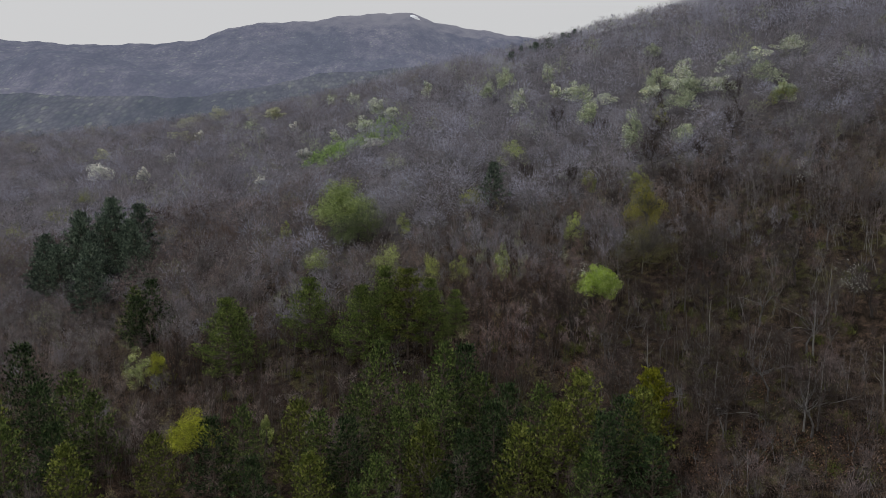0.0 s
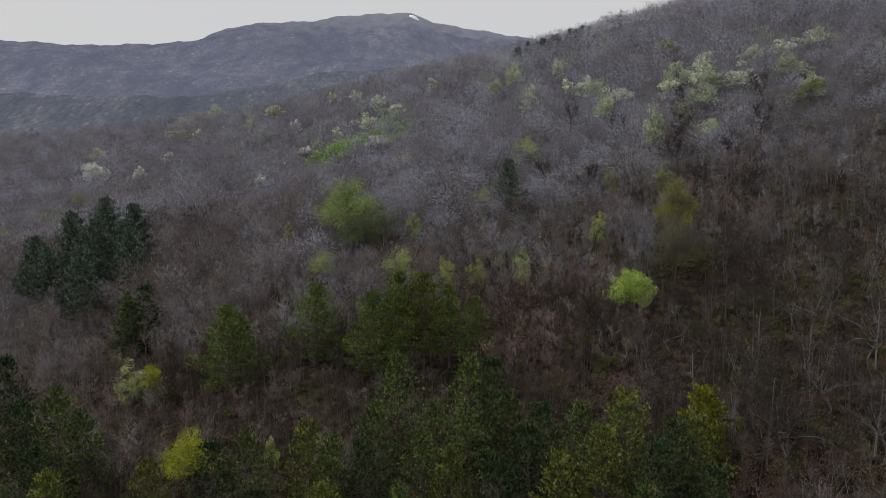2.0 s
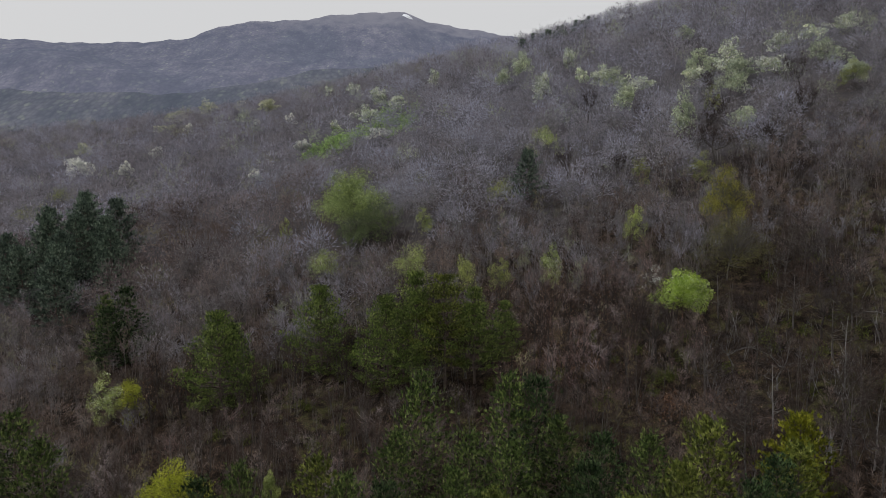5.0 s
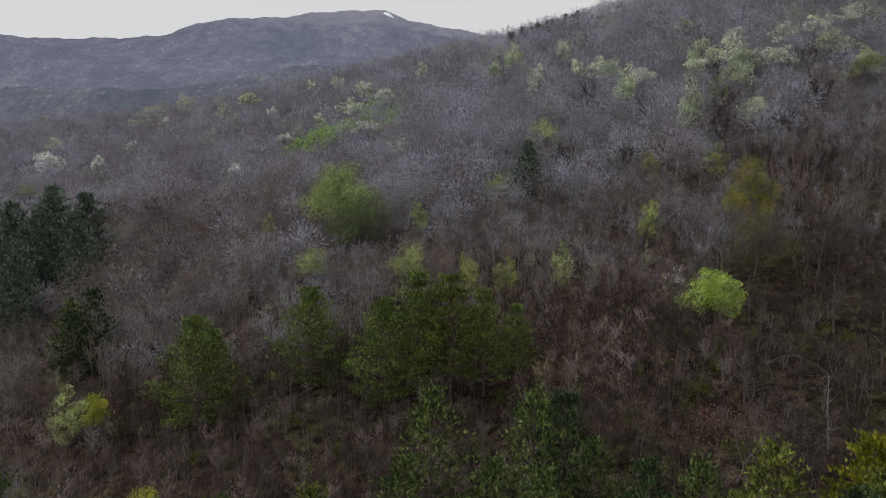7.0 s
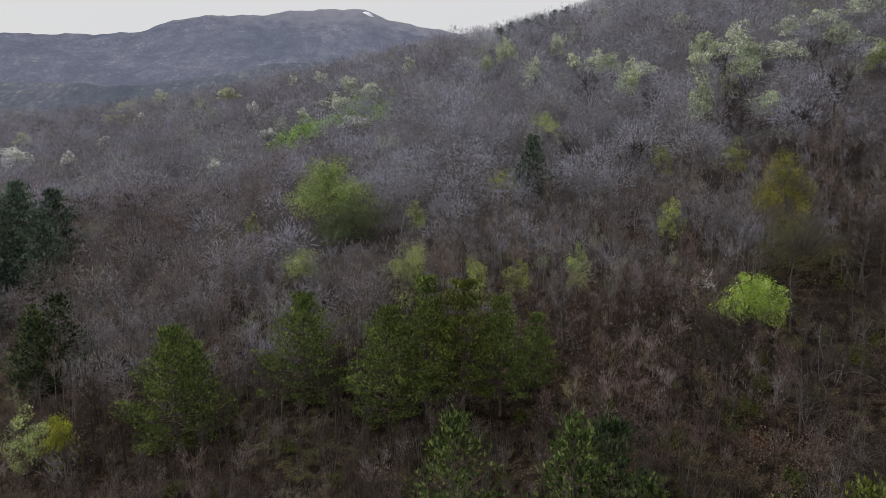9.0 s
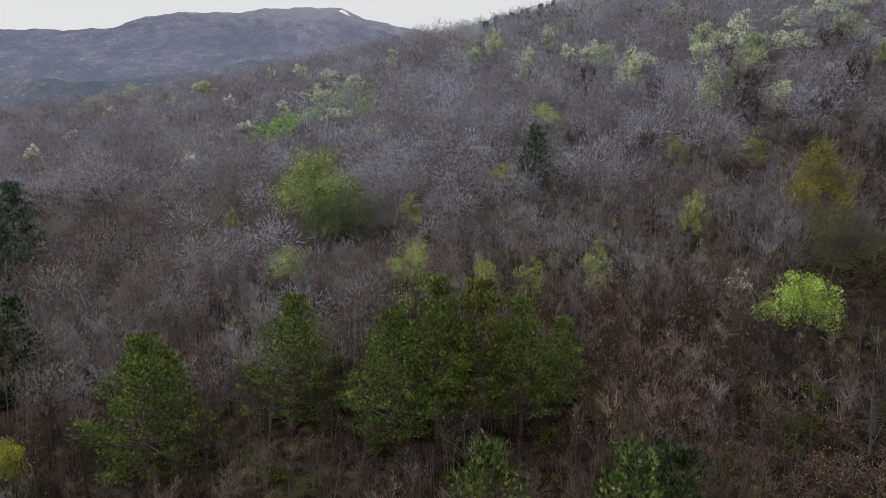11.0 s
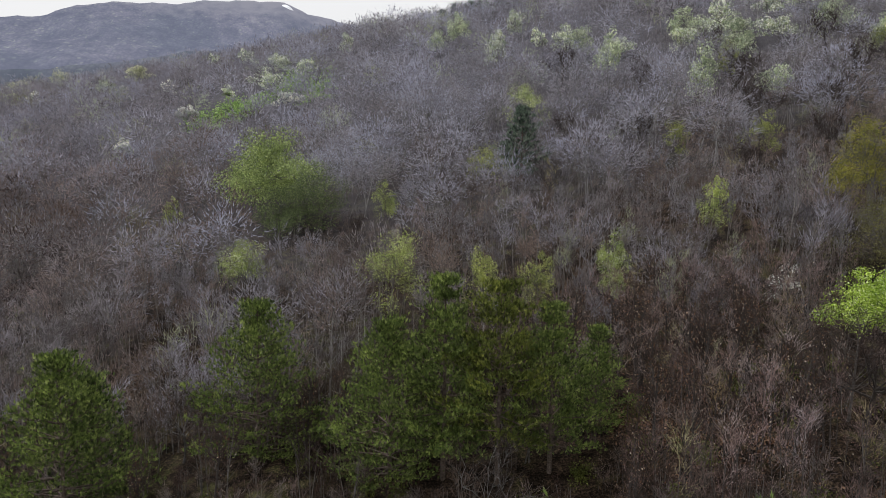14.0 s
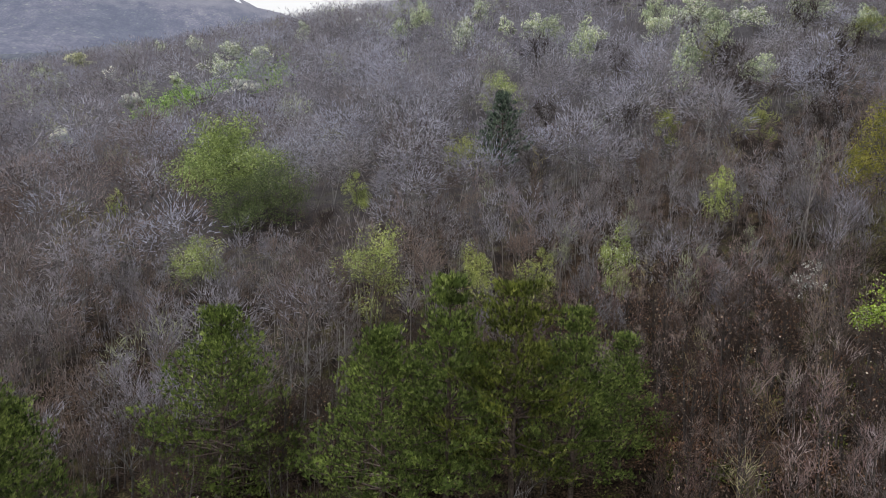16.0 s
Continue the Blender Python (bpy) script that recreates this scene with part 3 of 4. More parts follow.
            sub, d3 = grow(line[i], unit(d + rng.normal(0, 0.75, 3) + (0, 0, 0.2)), wide * rng.uniform(0.13, 0.26), r0 * 0.16, 3)
            ends += sub[1:]
            ways += [d3] * 3
    e, w = np.repeat(np.array(ends), 5, 0), np.repeat(np.array(ways), 5, 0)
    w = unit(w + rng.normal(0, 0.6, w.shape) + (0, 0, 0.2))
    return trunk, join(wood), spikes(e, w, wide * rng.uniform(0.06, 0.15, len(e)), twig, 1, rng)


def drift(x, y):
    """Slow change from grove to grove, between -1 and 1."""
    return np.sin(0.16 * x + 1.4 * np.sin(0.09 * y)) * np.sin(0.19 * y + 1.1 * np.sin(0.13 * x + 0.5)) * 0.6 + 0.4 * np.sin(0.43 * x + 0.31 * y + 1.5 * np.sin(0.37 * y))


def crown_points(rng, n, rx, ry, rz, lumps, hollow=0.5):
    """Points in the uneven lumps of a crown."""
    c = unit(rng.normal(size=(lumps, 3))) * rng.uniform(0.3, 0.8, (lumps, 1))
    c[:, 2] = np.abs(c[:, 2]) * 1.5 - 0.75 * rng.uniform(0, 1, lumps)
    c[:, :2] *= np.clip(1.05 - c[:, 2:] * 0.5, 0.35, 1.1)
    r = rng.uniform(0.16, 0.4, lumps)
    k = rng.integers(0, lumps, n)
    p = c[k] + unit(rng.normal(size=(n, 3))) * (r[k] * rng.uniform(hollow, 1.0, n))[:, None]
    return p * (rx, ry, rz)


def leafy_tree(rng, H, wide, tall, n_leaf, leaf_size, lumps=22, twigs=60):
    """A tree in young leaf: stem, limbs, twigs, and leaves in lumps with gaps."""
    trunk_h = H - tall * 0.55
    f = np.linspace(0, 1, 5)
    pts = np.stack([0.1 * H * rng.normal(0, 0.5) * f**2, 0.1 * H * rng.normal(0, 0.5) * f**2, f * trunk_h - 0.25], 1)
    trunk, limbs = tube(pts, 0.012 * H * (1 - 0.55 * f), 6), []
    mid = pts[-1] + (0, 0, 0)
    for _ in range(9):
        e = mid + crown_points(rng, 1, wide * 0.5, wide * 0.5, tall * 0.5, 6)[0]
        b = np.array([np.interp(rng.uniform(0.55, 1), f, pts[:, i]) for i in range(3)])
        limbs.append(tube(np.stack([b, (b + e) / 2 + (0, 0, -0.1), e]), (0.006 * H, 0.004 * H, 0.003), 4))
    lp = crown_points(rng, n_leaf, wide * 0.5, wide * 0.5, tall * 0.5, lumps) + mid
    lo, hi = np.percentile(lp, 1.5, axis=0), np.percentile(lp, 98.5, axis=0)
    lp = (lp - (lo + hi) / 2) / (hi - lo) * (0.86 * wide, 0.86 * wide, tall) + (mid[0], mid[1], H - tall / 2)
    lp[:, 2] = np.maximum(lp[:, 2], 0.2)
    tp = crown_points(rng, twigs, wide * 0.42, wide * 0.42, tall * 0.42, 12) + mid
    spray = spikes(tp, tp - mid + (0, 0, tall * 0.25), wide * 0.16, 0.03, 1, rng)
    return trunk, limbs, spray, leaves(lp, leaf_size * 1.12, rng)


def pine_tree(rng, H, wide, whorls, per, pads, shoots, needles, bare=0.12, tuft=0.27, slip=0.05, taper=0.62):
    """A pine: straight stem, whorls of limbs that lift at their ends, pads of upright shoots clad in needles.
    Returns the trunk and, limb by limb, the wood and the needles."""
    f = np.linspace(0, 1, 7)
    bend = np.cumsum(rng.normal(0, 0.02, (7, 2)), 0) * H * 0.1
    pts = np.stack([bend[:, 0], bend[:, 1], f * H - 0.3], 1)
    trunk = tube(pts, 0.013 * H * (1 - 0.93 * f) + 0.01, 6)

    def clad(sp, sd):
        return tufts(sp, sd, tuft, needles, slip, rng)

    limbs = []
    for w in range(whorls):
        t = bare + (1 - bare) * (w + rng.uniform(-0.3, 0.3)) / whorls
        t = min(max(t, 0.05), 0.94)
        base = np.array([np.interp(t, f, pts[:, i]) for i in range(3)])
        reach = 0.5 * wide * (1 - t) ** taper * (0.6 + 0.4 * min(1, (t - bare * 0.5) * 5)) + 0.2
        a0 = rng.uniform(0, 6.28)
        for j in range(per):
            a = a0 + j * 6.283 / per + rng.normal(0, 0.25)
            ln = reach * rng.uniform(0.62, 1.22)
            lift = 0.06 + 0.8 * t**1.6 + rng.normal(0, 0.06)
            d = unit(np.array([np.cos(a), np.sin(a), lift]))
            e = base + d * ln * 0.6
            tip = e + unit(d + (0, 0, 0.4)) * ln * 0.4
            wood = [tube(np.stack([base, e, tip]), (0.012 + 0.012 * ln, 0.008 + 0.006 * ln, 0.006), 4)]
            k = max(2, int(round(pads * (0.3 + 0.75 * ln / (0.5 * wide)))))
            u = np.linspace(0.34, 1.0, k) ** 0.85 + rng.normal(0, 0.03, k)
            side = np.array([-d[1], d[0], 0.0])
            swing = rng.uniform(-1, 1, k) * ln * 0.34 * np.clip(1.25 - u, 0.15, 1)
            p = np.where(u[:, None] < 0.6, base + (e - base) * u[:, None] / 0.6, e + (tip - e) * (u[:, None] - 0.6) / 0.4)
            c = p + side * swing[:, None] + (0, 0, 0.06)
            wood.append(spikes(p, c - p + d * 0.05, np.linalg.norm(c - p, axis=1) + 0.1, 0.025, 1, rng))
            n = k * shoots
            sp = np.repeat(c, shoots, 0) + rng.normal(0, 1, (n, 3)) * (0.15, 0.15, 0.05) * (0.7 + 0.12 * H)
            sd = unit(np.tile(d, (n, 1)) * 0.7 + rng.normal(0, 0.32, (n, 3)) + (0, 0, 0.95))
            limbs.append((join(wood), clad(sp, sd)))
    k = 10
    lead = pts[-1] - np.stack([np.zeros(k), np.zeros(k), np.linspace(0.1, 0.09 * H, k)], 1)
    limbs.append((spikes(lead[:1], np.array([(0, 0, 1.0)]), [0.3], [0.03], 3, rng), clad(lead, unit(rng.normal(0, 0.35, (k, 3)) + (0, 0, 1.0)))))
    return trunk, limbs


def stand(ob, x, y, turn=0.0, scale=1.0, sink=0.0):
    ob.matrix_world = pose(x, y, float(hill(x, y)) - sink, 0, 0, turn) @ Matrix.Scale(scale, 4)
    return ob


def place_copy(ob, x, y, turn, scale, lean=(0, 0)):
    c = copy_thing(ob, pose(x, y, float(hill(x, y)), lean[0], lean[1], turn))
    c.scale = (scale, scale, scale)
    return c


# ---- pines ----
PINES = {}
CLEAR = []


def pine_kind(key, seed, H, wide, mat, label, whorls=15, per=5, pads=5, shoots=4, needles=10, group="pines on the slope", split=False, **kw):
    rng = np.random.default_rng(seed)
    root = new("pine_tree")
    t, limbs = pine_tree(rng, H, wide, whorls, per, pads, shoots, needles, **kw)
    part("trunk", t, BARK_PINE, root)
    if split:
        for wood, green in limbs:
            part("foliage", green, mat, part("limb", wood, BARK_PINE, root), kind="stuff")
    else:
        part("limb_frame", join([w for w, _ in limbs]), BARK_PINE, root, kind="stuff")
        part("foliage", join([g for _, g in limbs]), mat, root, kind="stuff")
    tagged(root, label, "pine tree", group)
    PINES[key] = [root, H, False]


def pine(key, x, y, H, turn):
    CLEAR.append((x, y - 1.0, 1.6) if key == "ridge" else (x, y - 0.8, 0.18 * H) if key == "big_dark" else (x, y - 1.6, 0.25 * H) if y > 70 else (x, y - 0.6, 0.11 * H))
    root, h0, used = PINES[key]
    if not used:
        PINES[key][2] = True
        return stand(root, x, y, turn, H / h0)
    return place_copy(root, x, y, turn, H / h0)


pine_kind("full", 11, 9.5, 9.8, NEEDLE, "bushy green pine, dense to the ground, in bare brush", whorls=15, per=7, pads=8, shoots=12, needles=9, bare=0.04, tuft=0.25, slip=0.024, split=True, taper=0.9)
pine_kind("open", 12, 10.5, 8.0, NEEDLE, "tall green pine with spreading limbs and a grey trunk", whorls=11, per=6, pads=9, shoots=13, needles=9, bare=0.2, tuft=0.25, slip=0.024, split=True, taper=0.95)
pine_kind("open_olive", 13, 10.0, 8.0, NEEDLE_OLIVE, "yellow-green pine with long level limbs over brush", whorls=9, pads=10, shoots=13, needles=9, bare=0.26, tuft=0.25, slip=0.024, split=True, taper=0.7)
pine_kind("spire", 14, 9.5, 8.2, NEEDLE_DEEP, "pointed green pine in a dense clump", whorls=16, pads=6, shoots=5, needles=6, bare=0.04, tuft=0.36, slip=0.046, taper=0.85)
pine_kind("spire_dark", 15, 9.0, 7.4, NEEDLE_DARK, "dark green pine in a dense clump", whorls=16, pads=6, shoots=5, needles=6, bare=0.04, tuft=0.36, slip=0.046, taper=0.85)
pine_kind("olive", 16, 8.5, 7.4, NEEDLE_OLIVE, "olive-green pine beside the clump", whorls=16, pads=6, shoots=5, needles=7, bare=0.04, tuft=0.36, slip=0.046, taper=0.85)
pine_kind("big_dark", 17, 13.0, 10.5, NEEDLE_BLUE_HAZE, "large pine, tinted blue-green with haze, in a shaded grove", whorls=16, per=5, pads=6, shoots=5, needles=6, bare=0.14, tuft=0.58, slip=0.1, taper=0.72)
pine_kind("gold", 19, 7.0, 6.4, NEEDLE_GOLD, "conical golden-green conifer beside dark pines", whorls=16, pads=7, shoots=5, needles=9, bare=0.05, tuft=0.36, slip=0.046, taper=0.75)
pine_kind("ridge", 18, 7.0, 4.2, NEEDLE_BLUE_HAZE, "small dark pine on the ridge crest", whorls=9, per=4, pads=3, shoots=3, needles=7, bare=0.12, tuft=0.7, slip=0.16, group="pines on the ridge")
for row in (
    ("full", -17.0, 86.6, 9.7, 20), ("full", -26.6, 83.6, 10.3, 60), ("spire", -25.3, 85.2, 7.8, 200),
    ("open", -7.0, 81.5, 11.6, 0), ("open_olive", -4.4, 80.3, 11.1, 40), ("open", -1.5, 80.0, 9.6, 130), ("full", -9.8, 82.2, 9.2, 200), ("open", 1.4, 81.0, 7.0, 250),
):
    pine(*row)
for row in (
    ("spire", -6.3, 66.5, 9.5, 0), ("spire", 0.0, 64.5, 9.4, 80), ("spire_dark", 2.1, 64.5, 9.0, 30), ("spire", 3.2, 61.6, 8.0, 200),
    ("spire_dark", 5.6, 59.5, 8.0, 110), ("spire", -0.3, 59.5, 8.0, 300), ("olive", -13.2, 60.3, 8.0, 10), ("olive", 11.7, 57.5, 8.8, 50),
    ("olive", 9.5, 55.5, 7.8, 140), ("spire_dark", 14.5, 54.5, 7.5, 250), ("spire", -4.0, 58.0, 7.5, 150), ("spire_dark", -8.5, 57.5, 7.5, 210),
    ("spire", -8.0, 61.5, 8.0, 60), ("spire", -3.0, 61.0, 8.0, 330), ("olive", 6.0, 54.0, 7.5, 75), ("spire_dark", 1.5, 54.5, 7.5, 190),
    ("spire", -5.5, 52.5, 7.0, 20), ("spire", -11.0, 58.5, 7.8, 70), ("spire_dark", 4.2, 57.0, 8.0, 15), ("spire", 8.6, 59.0, 7.6, 240),
    ("spire_dark", 12.6, 53.0, 7.6, 185), ("olive", 16.6, 56.0, 7.0, 35), ("spire", -6.8, 49.5, 7.0, 130), ("olive", -1.8, 56.0, 7.4, 290), ("gold", 18.2, 59.0, 6.2, 0),
):
    pine(*row)
for row in (
    ("spire_dark", 16.0, 51.0, 6.5, 320), ("spire", 11.0, 50.0, 7.0, 100), ("olive", -11.0, 54.0, 7.0, 260), ("spire_dark", -0.5, 49.0, 7.0, 170), ("spire_dark", -16.0, 55.0, 7.0, 12),
    ("spire_dark", -47.0, 75.5, 11.0, 40), ("spire", -38.1, 68.6, 10.6, 90), ("spire_dark", -42.4, 70.0, 9.5, 170), ("spire", -34.7, 66.5, 9.0, 260),
    ("olive", -45.0, 66.0, 10.0, 300), ("spire_dark", -21.1, 60.6, 8.0, 15), ("spire", -18.7, 61.5, 8.0, 95), ("olive", -26.7, 61.0, 6.8, 35),
    ("spire", -52.0, 70.0, 10.5, 5), ("spire_dark", -36.5, 62.0, 8.5, 130), ("spire", -41.0, 61.5, 9.0, 220), ("olive", -33.5, 58.5, 8.0, 310),
):
    pine(*row)
for row in (
    ("big_dark", -67.2, 141.5, 13.4, 0), ("big_dark", -71.5, 137.0, 12.6, 70), ("big_dark", -58.8, 134.7, 12.4, 140), ("big_dark", -74.0, 128.5, 11.4, 210),
    ("big_dark", -63.0, 129.0, 12.0, 280), ("big_dark", -67.5, 121.0, 11.0, 20), ("big_dark", -60.5, 118.0, 11.0, 100), ("big_dark", -54.5, 122.0, 10.5, 190), ("big_dark", -57.0, 110.5, 10.0, 250),
    ("big_dark", -64.5, 135.5, 12.6, 33), ("big_dark", -69.0, 131.5, 12.0, 160), ("big_dark", -57.8, 128.0, 11.6, 300), ("big_dark", -62.5, 123.0, 11.0, 230), ("big_dark", -71.5, 124.0, 10.6, 50),
    ("spire_dark", -41.4, 97.3, 9.4, 20), ("spire", -44.6, 98.5, 8.4, 110), ("spire_dark", -43.2, 95.8, 7.6, 200), ("big_dark", 8.9, 120.5, 8.4, 77),
):
    pine(*row)
for k in range(22):
    pine("ridge", 25 + 1.35 * k + 1.2 * math.sin(3.0 * k), 258 + 0.9 * k + 4 * math.sin(2.3 * k), 3.5 + 0.9 * math.sin(1.7 * k + 1), 40 * k)


# ---- trees in leaf and blossom ----
def leafy(name, mat, x, y, H, wide, tall, n, size, label, category="tree", group="trees in young leaf", seed=0, lumps=22, twigs=60, bark=None):
    rng = np.random.default_rng(1000 + seed + int(x * 13 + y * 7) % 997)
    CLEAR.append((x, y - 0.4 * wide, 0.52 * wide) if y > 138 else (x, y - 0.22 * wide, 0.36 * wide))
    tall = max(tall, 0.66 * H) if n < 10000 else tall
    root = new(name)
    if size < 0.2 and n < 10000:
        n, size = int(n * 1.7), size * 0.74
    w, limbs, tw, lv = leafy_tree(rng, H, wide, tall, n, size, lumps, twigs)
    part("trunk", w, bark or BARK_GREY, root)
    for one in limbs:
        part("limb", one, bark or BARK_GREY, root)
    part("twig_spray", tw, bark or BARK_GREY, root, kind="stuff")
    part("crown", lv, mat, root, kind="stuff")
    tagged(root, label, category, group)
    return stand(root, x, y, rng.uniform(0, 360))


leafy("broadleaf_tree", LEAF_FRESH, -17.6, 126.0, 9.8, 12.4, 7.4, 16000, 0.2, "large round tree in fresh green leaf", lumps=90, twigs=160)
leafy("broadleaf_tree", LEAF_DUSK, -15.6, 119.8, 5.6, 9.0, 5.0, 6000, 0.17, "dull green bushy tree beneath the large one", lumps=40, twigs=200)
leafy("broadleaf_tree", LEAF_DUSK, -12.8, 119.5, 7.0, 7.5, 5.5, 3600, 0.17, "dull green budding tree beside the large green one", lumps=26, twigs=260)
leafy("broadleaf_tree", LEAF_BRIGHT, 17.8, 81.2, 5.9, 5.3, 3.3, 10500, 0.11, "spreading tree in vivid yellow-green leaf", seed=8, lumps=60, bark=BARK_DARK)
leafy("broadleaf_tree", LEAF_OLIVE, 27.0, 90.6, 10.2, 5.8, 5.4, 10500, 0.1, "tall olive-gold budding tree", lumps=46, twigs=700)
leafy("broadleaf_tree", LEAF_MOSS, 25.4, 87.8, 6.8, 9.0, 6.0, 10500, 0.085, "wide olive-brown tree just budding", lumps=60, twigs=1200)
leafy("broadleaf_tree", LEAF_GOLD, -25.3, 67.3, 4.3, 5.4, 3.6, 10500, 0.1, "rounded golden-green tree in young leaf among pines", lumps=64, twigs=60)
leafy("broadleaf_tree", LEAF_YELLOW, -8.2, 96.5, 7.0, 5.6, 5.2, 3600, 0.13, "yellow-green tree in young leaf behind pines", lumps=26, twigs=200)
leafy("yellow_tree", LEAF_GOLD, -34.4, 82.8, 5.0, 3.2, 4.2, 2600, 0.12, "small tree in golden-green spring leaf", lumps=22, twigs=160)
for x, y, H, wide, tall in ((7.8, 94.2, 6.0, 3.0, 4.4), (-19.7, 107.0, 5.4, 4.9, 3.2), (14.4, 135.2, 6.6, 6.0, 4.6), (-38.1, 84.0, 5.0, 4.0, 4.8)):
    leafy("blossoming_tree", BLOSSOM, x, y, H, wide, tall, 2400, 0.13, "small pale green tree with white blossom", lumps=18, twigs=90)
for x, y, H, wide, tall in (
    (18.2, 98.0, 5.5, 3.0, 2.6), (-6.1, 116.4, 5.0, 3.0, 3.2), (-29.1, 128.5, 4.5, 2.2, 3.0), 
    (-17.7, 65.5, 4.0, 1.4, 2.4),
):
    leafy("yellow_tree", LEAF_YELLOW, x, y, H, wide, tall, 2000, 0.12, "small tree in yellow-green spring leaf", lumps=18, twigs=120)
for x, y, H, wide, tall in ((4.8, 121.0, 5.0, 5.0, 3.4), (24.4, 114.9, 5.2, 2.8, 3.4), (30.4, 109.0, 5.6, 3.8, 3.6), (2.2, 94.0, 5.3, 3.0, 3.0), (-1.6, 94.5, 5.4, 2.8, 3.0), (61.9, 129.5, 5.0, 5.0, 3.6), (41.5, 134.0, 6.0, 4.0, 4.0), (-99.9, 194.3, 6.6, 7.0, 5.3), (-100.9, 182.0, 5.5, 8.3, 4.3), (-106.1, 172.9, 5.1, 6.5, 3.9)):
    leafy("budding_tree", LEAF_BUD, x, y, H, wide, tall, 1500, 0.15, "thin olive-green tree just coming into leaf", lumps=18, twigs=160)
for x, y, H, wide, tall in (
    (18.5, 200.8, 7.3, 6.1, 5.8), (13.3, 198.5, 5.5, 5.4, 4.3), (33.3, 165.1, 5.5, 5.5, 4.3), (30.8, 148.1, 7.8, 4.8, 6.3), (48.9, 157.9, 5.9, 7.3, 4.7), (52.6, 149.3, 5.7, 6.8, 4.5),
    (48.1, 142.4, 5.4, 8.9, 4.2), (65.8, 143.1, 5.8, 8.2, 4.6), (63.5, 131.4, 5.0, 4.8, 3.8), (34.4, 127.4, 9.0, 4.7, 7.2), (43.0, 125.3, 4.5, 4.7, 3.3), (55.7, 189.4, 4.7, 6.1, 3.5), (-71.5, 268.3, 6.0, 10.0, 4.5),
):
    leafy("broadleaf_tree", LEAF_PALE_HAZE, x, y, H * 0.94, wide * 0.86, tall * 0.92, 1900, 0.26, "light green tree in young leaf high on the slope", group="light trees high on the slope", lumps=30, twigs=160)
for x, y, H, wide, tall in (
    (18.0, 167.4, 8.5, 6.8, 6.8), (28.8, 193.4, 6.3, 5.1, 5.1), (28.7, 175.1, 4.7, 4.0, 3.5), (31.1, 169.4, 6.1, 5.1, 4.9), (37.2, 158.0, 3.7, 5.7, 2.5), (52.2, 153.5, 8.1, 6.5, 6.5),
    (44.8, 151.7, 4.5, 5.1, 3.3), (57.8, 146.1, 6.2, 9.0, 4.9), (64.9, 159.4, 4.0, 5.5, 2.8), (76.7, 159.0, 4.3, 7.8, 3.1), (70.7, 158.1, 3.7, 6.1, 2.5),
    (-22.1, 204.1, 6.2, 8.7, 4.9), (-19.5, 221.7, 5.0, 7.0, 3.8), (-31.2, 205.6, 4.1, 3.8, 2.9), (-14.7, 207.8, 5.1, 5.9, 3.9), (-4.6, 229.8, 6.7, 4.3, 5.3), (-22.0, 241.8, 5.0, 8.0, 3.6), (-31.0, 256.0, 6.0, 7.0, 3.4), (-42.9, 278.1, 6.0, 5.0, 4.0),
):
    leafy("blossoming_tree", BLOSSOM_HIGH, x, y, H * 0.94, wide * 0.84, tall * 0.9, 1650, 0.26, "pale tree in white blossom high on the slope", group="blossoming trees", lumps=20, twigs=120)
for x, y, H, wide, tall in (
    (-112.4, 230.4, 7.0, 11.0, 5.0), (-91.6, 212.8, 6.0, 5.0, 4.0), (-92.4, 238.4, 5.0, 5.0, 3.0), (-61.3, 241.3, 5.0, 5.0, 3.0), (-50.1, 239.1, 5.0, 5.0, 3.0), (-37.6, 191.8, 4.0, 5.5, 2.5),
    (-45.7, 176.0, 3.4, 3.6, 1.8), (-17.8, 180.5, 3.5, 7.5, 2.2), (-94.5, 276.7, 5.0, 4.5, 3.0), 
):
    leafy("blossoming_tree", BLOSSOM_WHITE, x, y, H, wide * 0.8, tall, 2000, 0.4, "bare shrubby tree dusted with white blossom", group="blossoming trees", lumps=16, twigs=160)
for x, y, H, wide, tall in ((17.5, 87.8, 3.4, 2.8, 2.0), (43.4, 72.2, 4.4, 4.2, 2.6), (51.5, 98.0, 5.0, 3.6, 3.0), (-30.2, 92.0, 3.6, 2.0, 1.6)):
    leafy("blossoming_tree", BLOSSOM_WHITE, x, y, H, wide, tall, 240, 0.14, "thin bare shrub with a few white flowers", group="blossoming trees", lumps=12, twigs=200)
for x, y, H, wide, tall in ((-112.5, 357.0, 8.0, 11.0, 6.0), (-66.5, 280.7, 6.0, 9.0, 4.0), (-107.3, 287.0, 5.0, 9.0, 3.5), (-131.9, 271.8, 6.0, 7.0, 4.0), (-125.0, 345.0, 6.0, 14.0, 5.0), (-95.0, 350.0, 6.0, 14.0, 5.0)):
    leafy("yellow_tree", LEAF_CREAM, x, y, H, wide, tall, 1100, 0.5, "pale yellow tree in young leaf near the crest", group="yellow trees near the crest", lumps=18, twigs=80)

# green glade of low shrubs and grass
rng = np.random.default_rng(77)
GLADE = np.array(((-33.5, 190.3), (-30.4, 192.0), (-25.9, 192.2), (-23.6, 196.9), (-19.4, 194.8), (-16.8, 196.6), (-15.1, 188.0), (-27.6, 186.5), (-11.4, 194.5), (-19.0, 212.0), (-25.5, 200.0)))
gk = rng.integers(0, len(GLADE), 11000)
gj = rng.normal(0, 1, (len(GLADE), 9, 2)) * (2.0, 3.2)
spot = GLADE[gk] + gj[gk, rng.integers(0, 9, 11000)] + rng.normal(0, 0.8, (11000, 2))
px_, py_ = spot[:, 0], spot[:, 1]
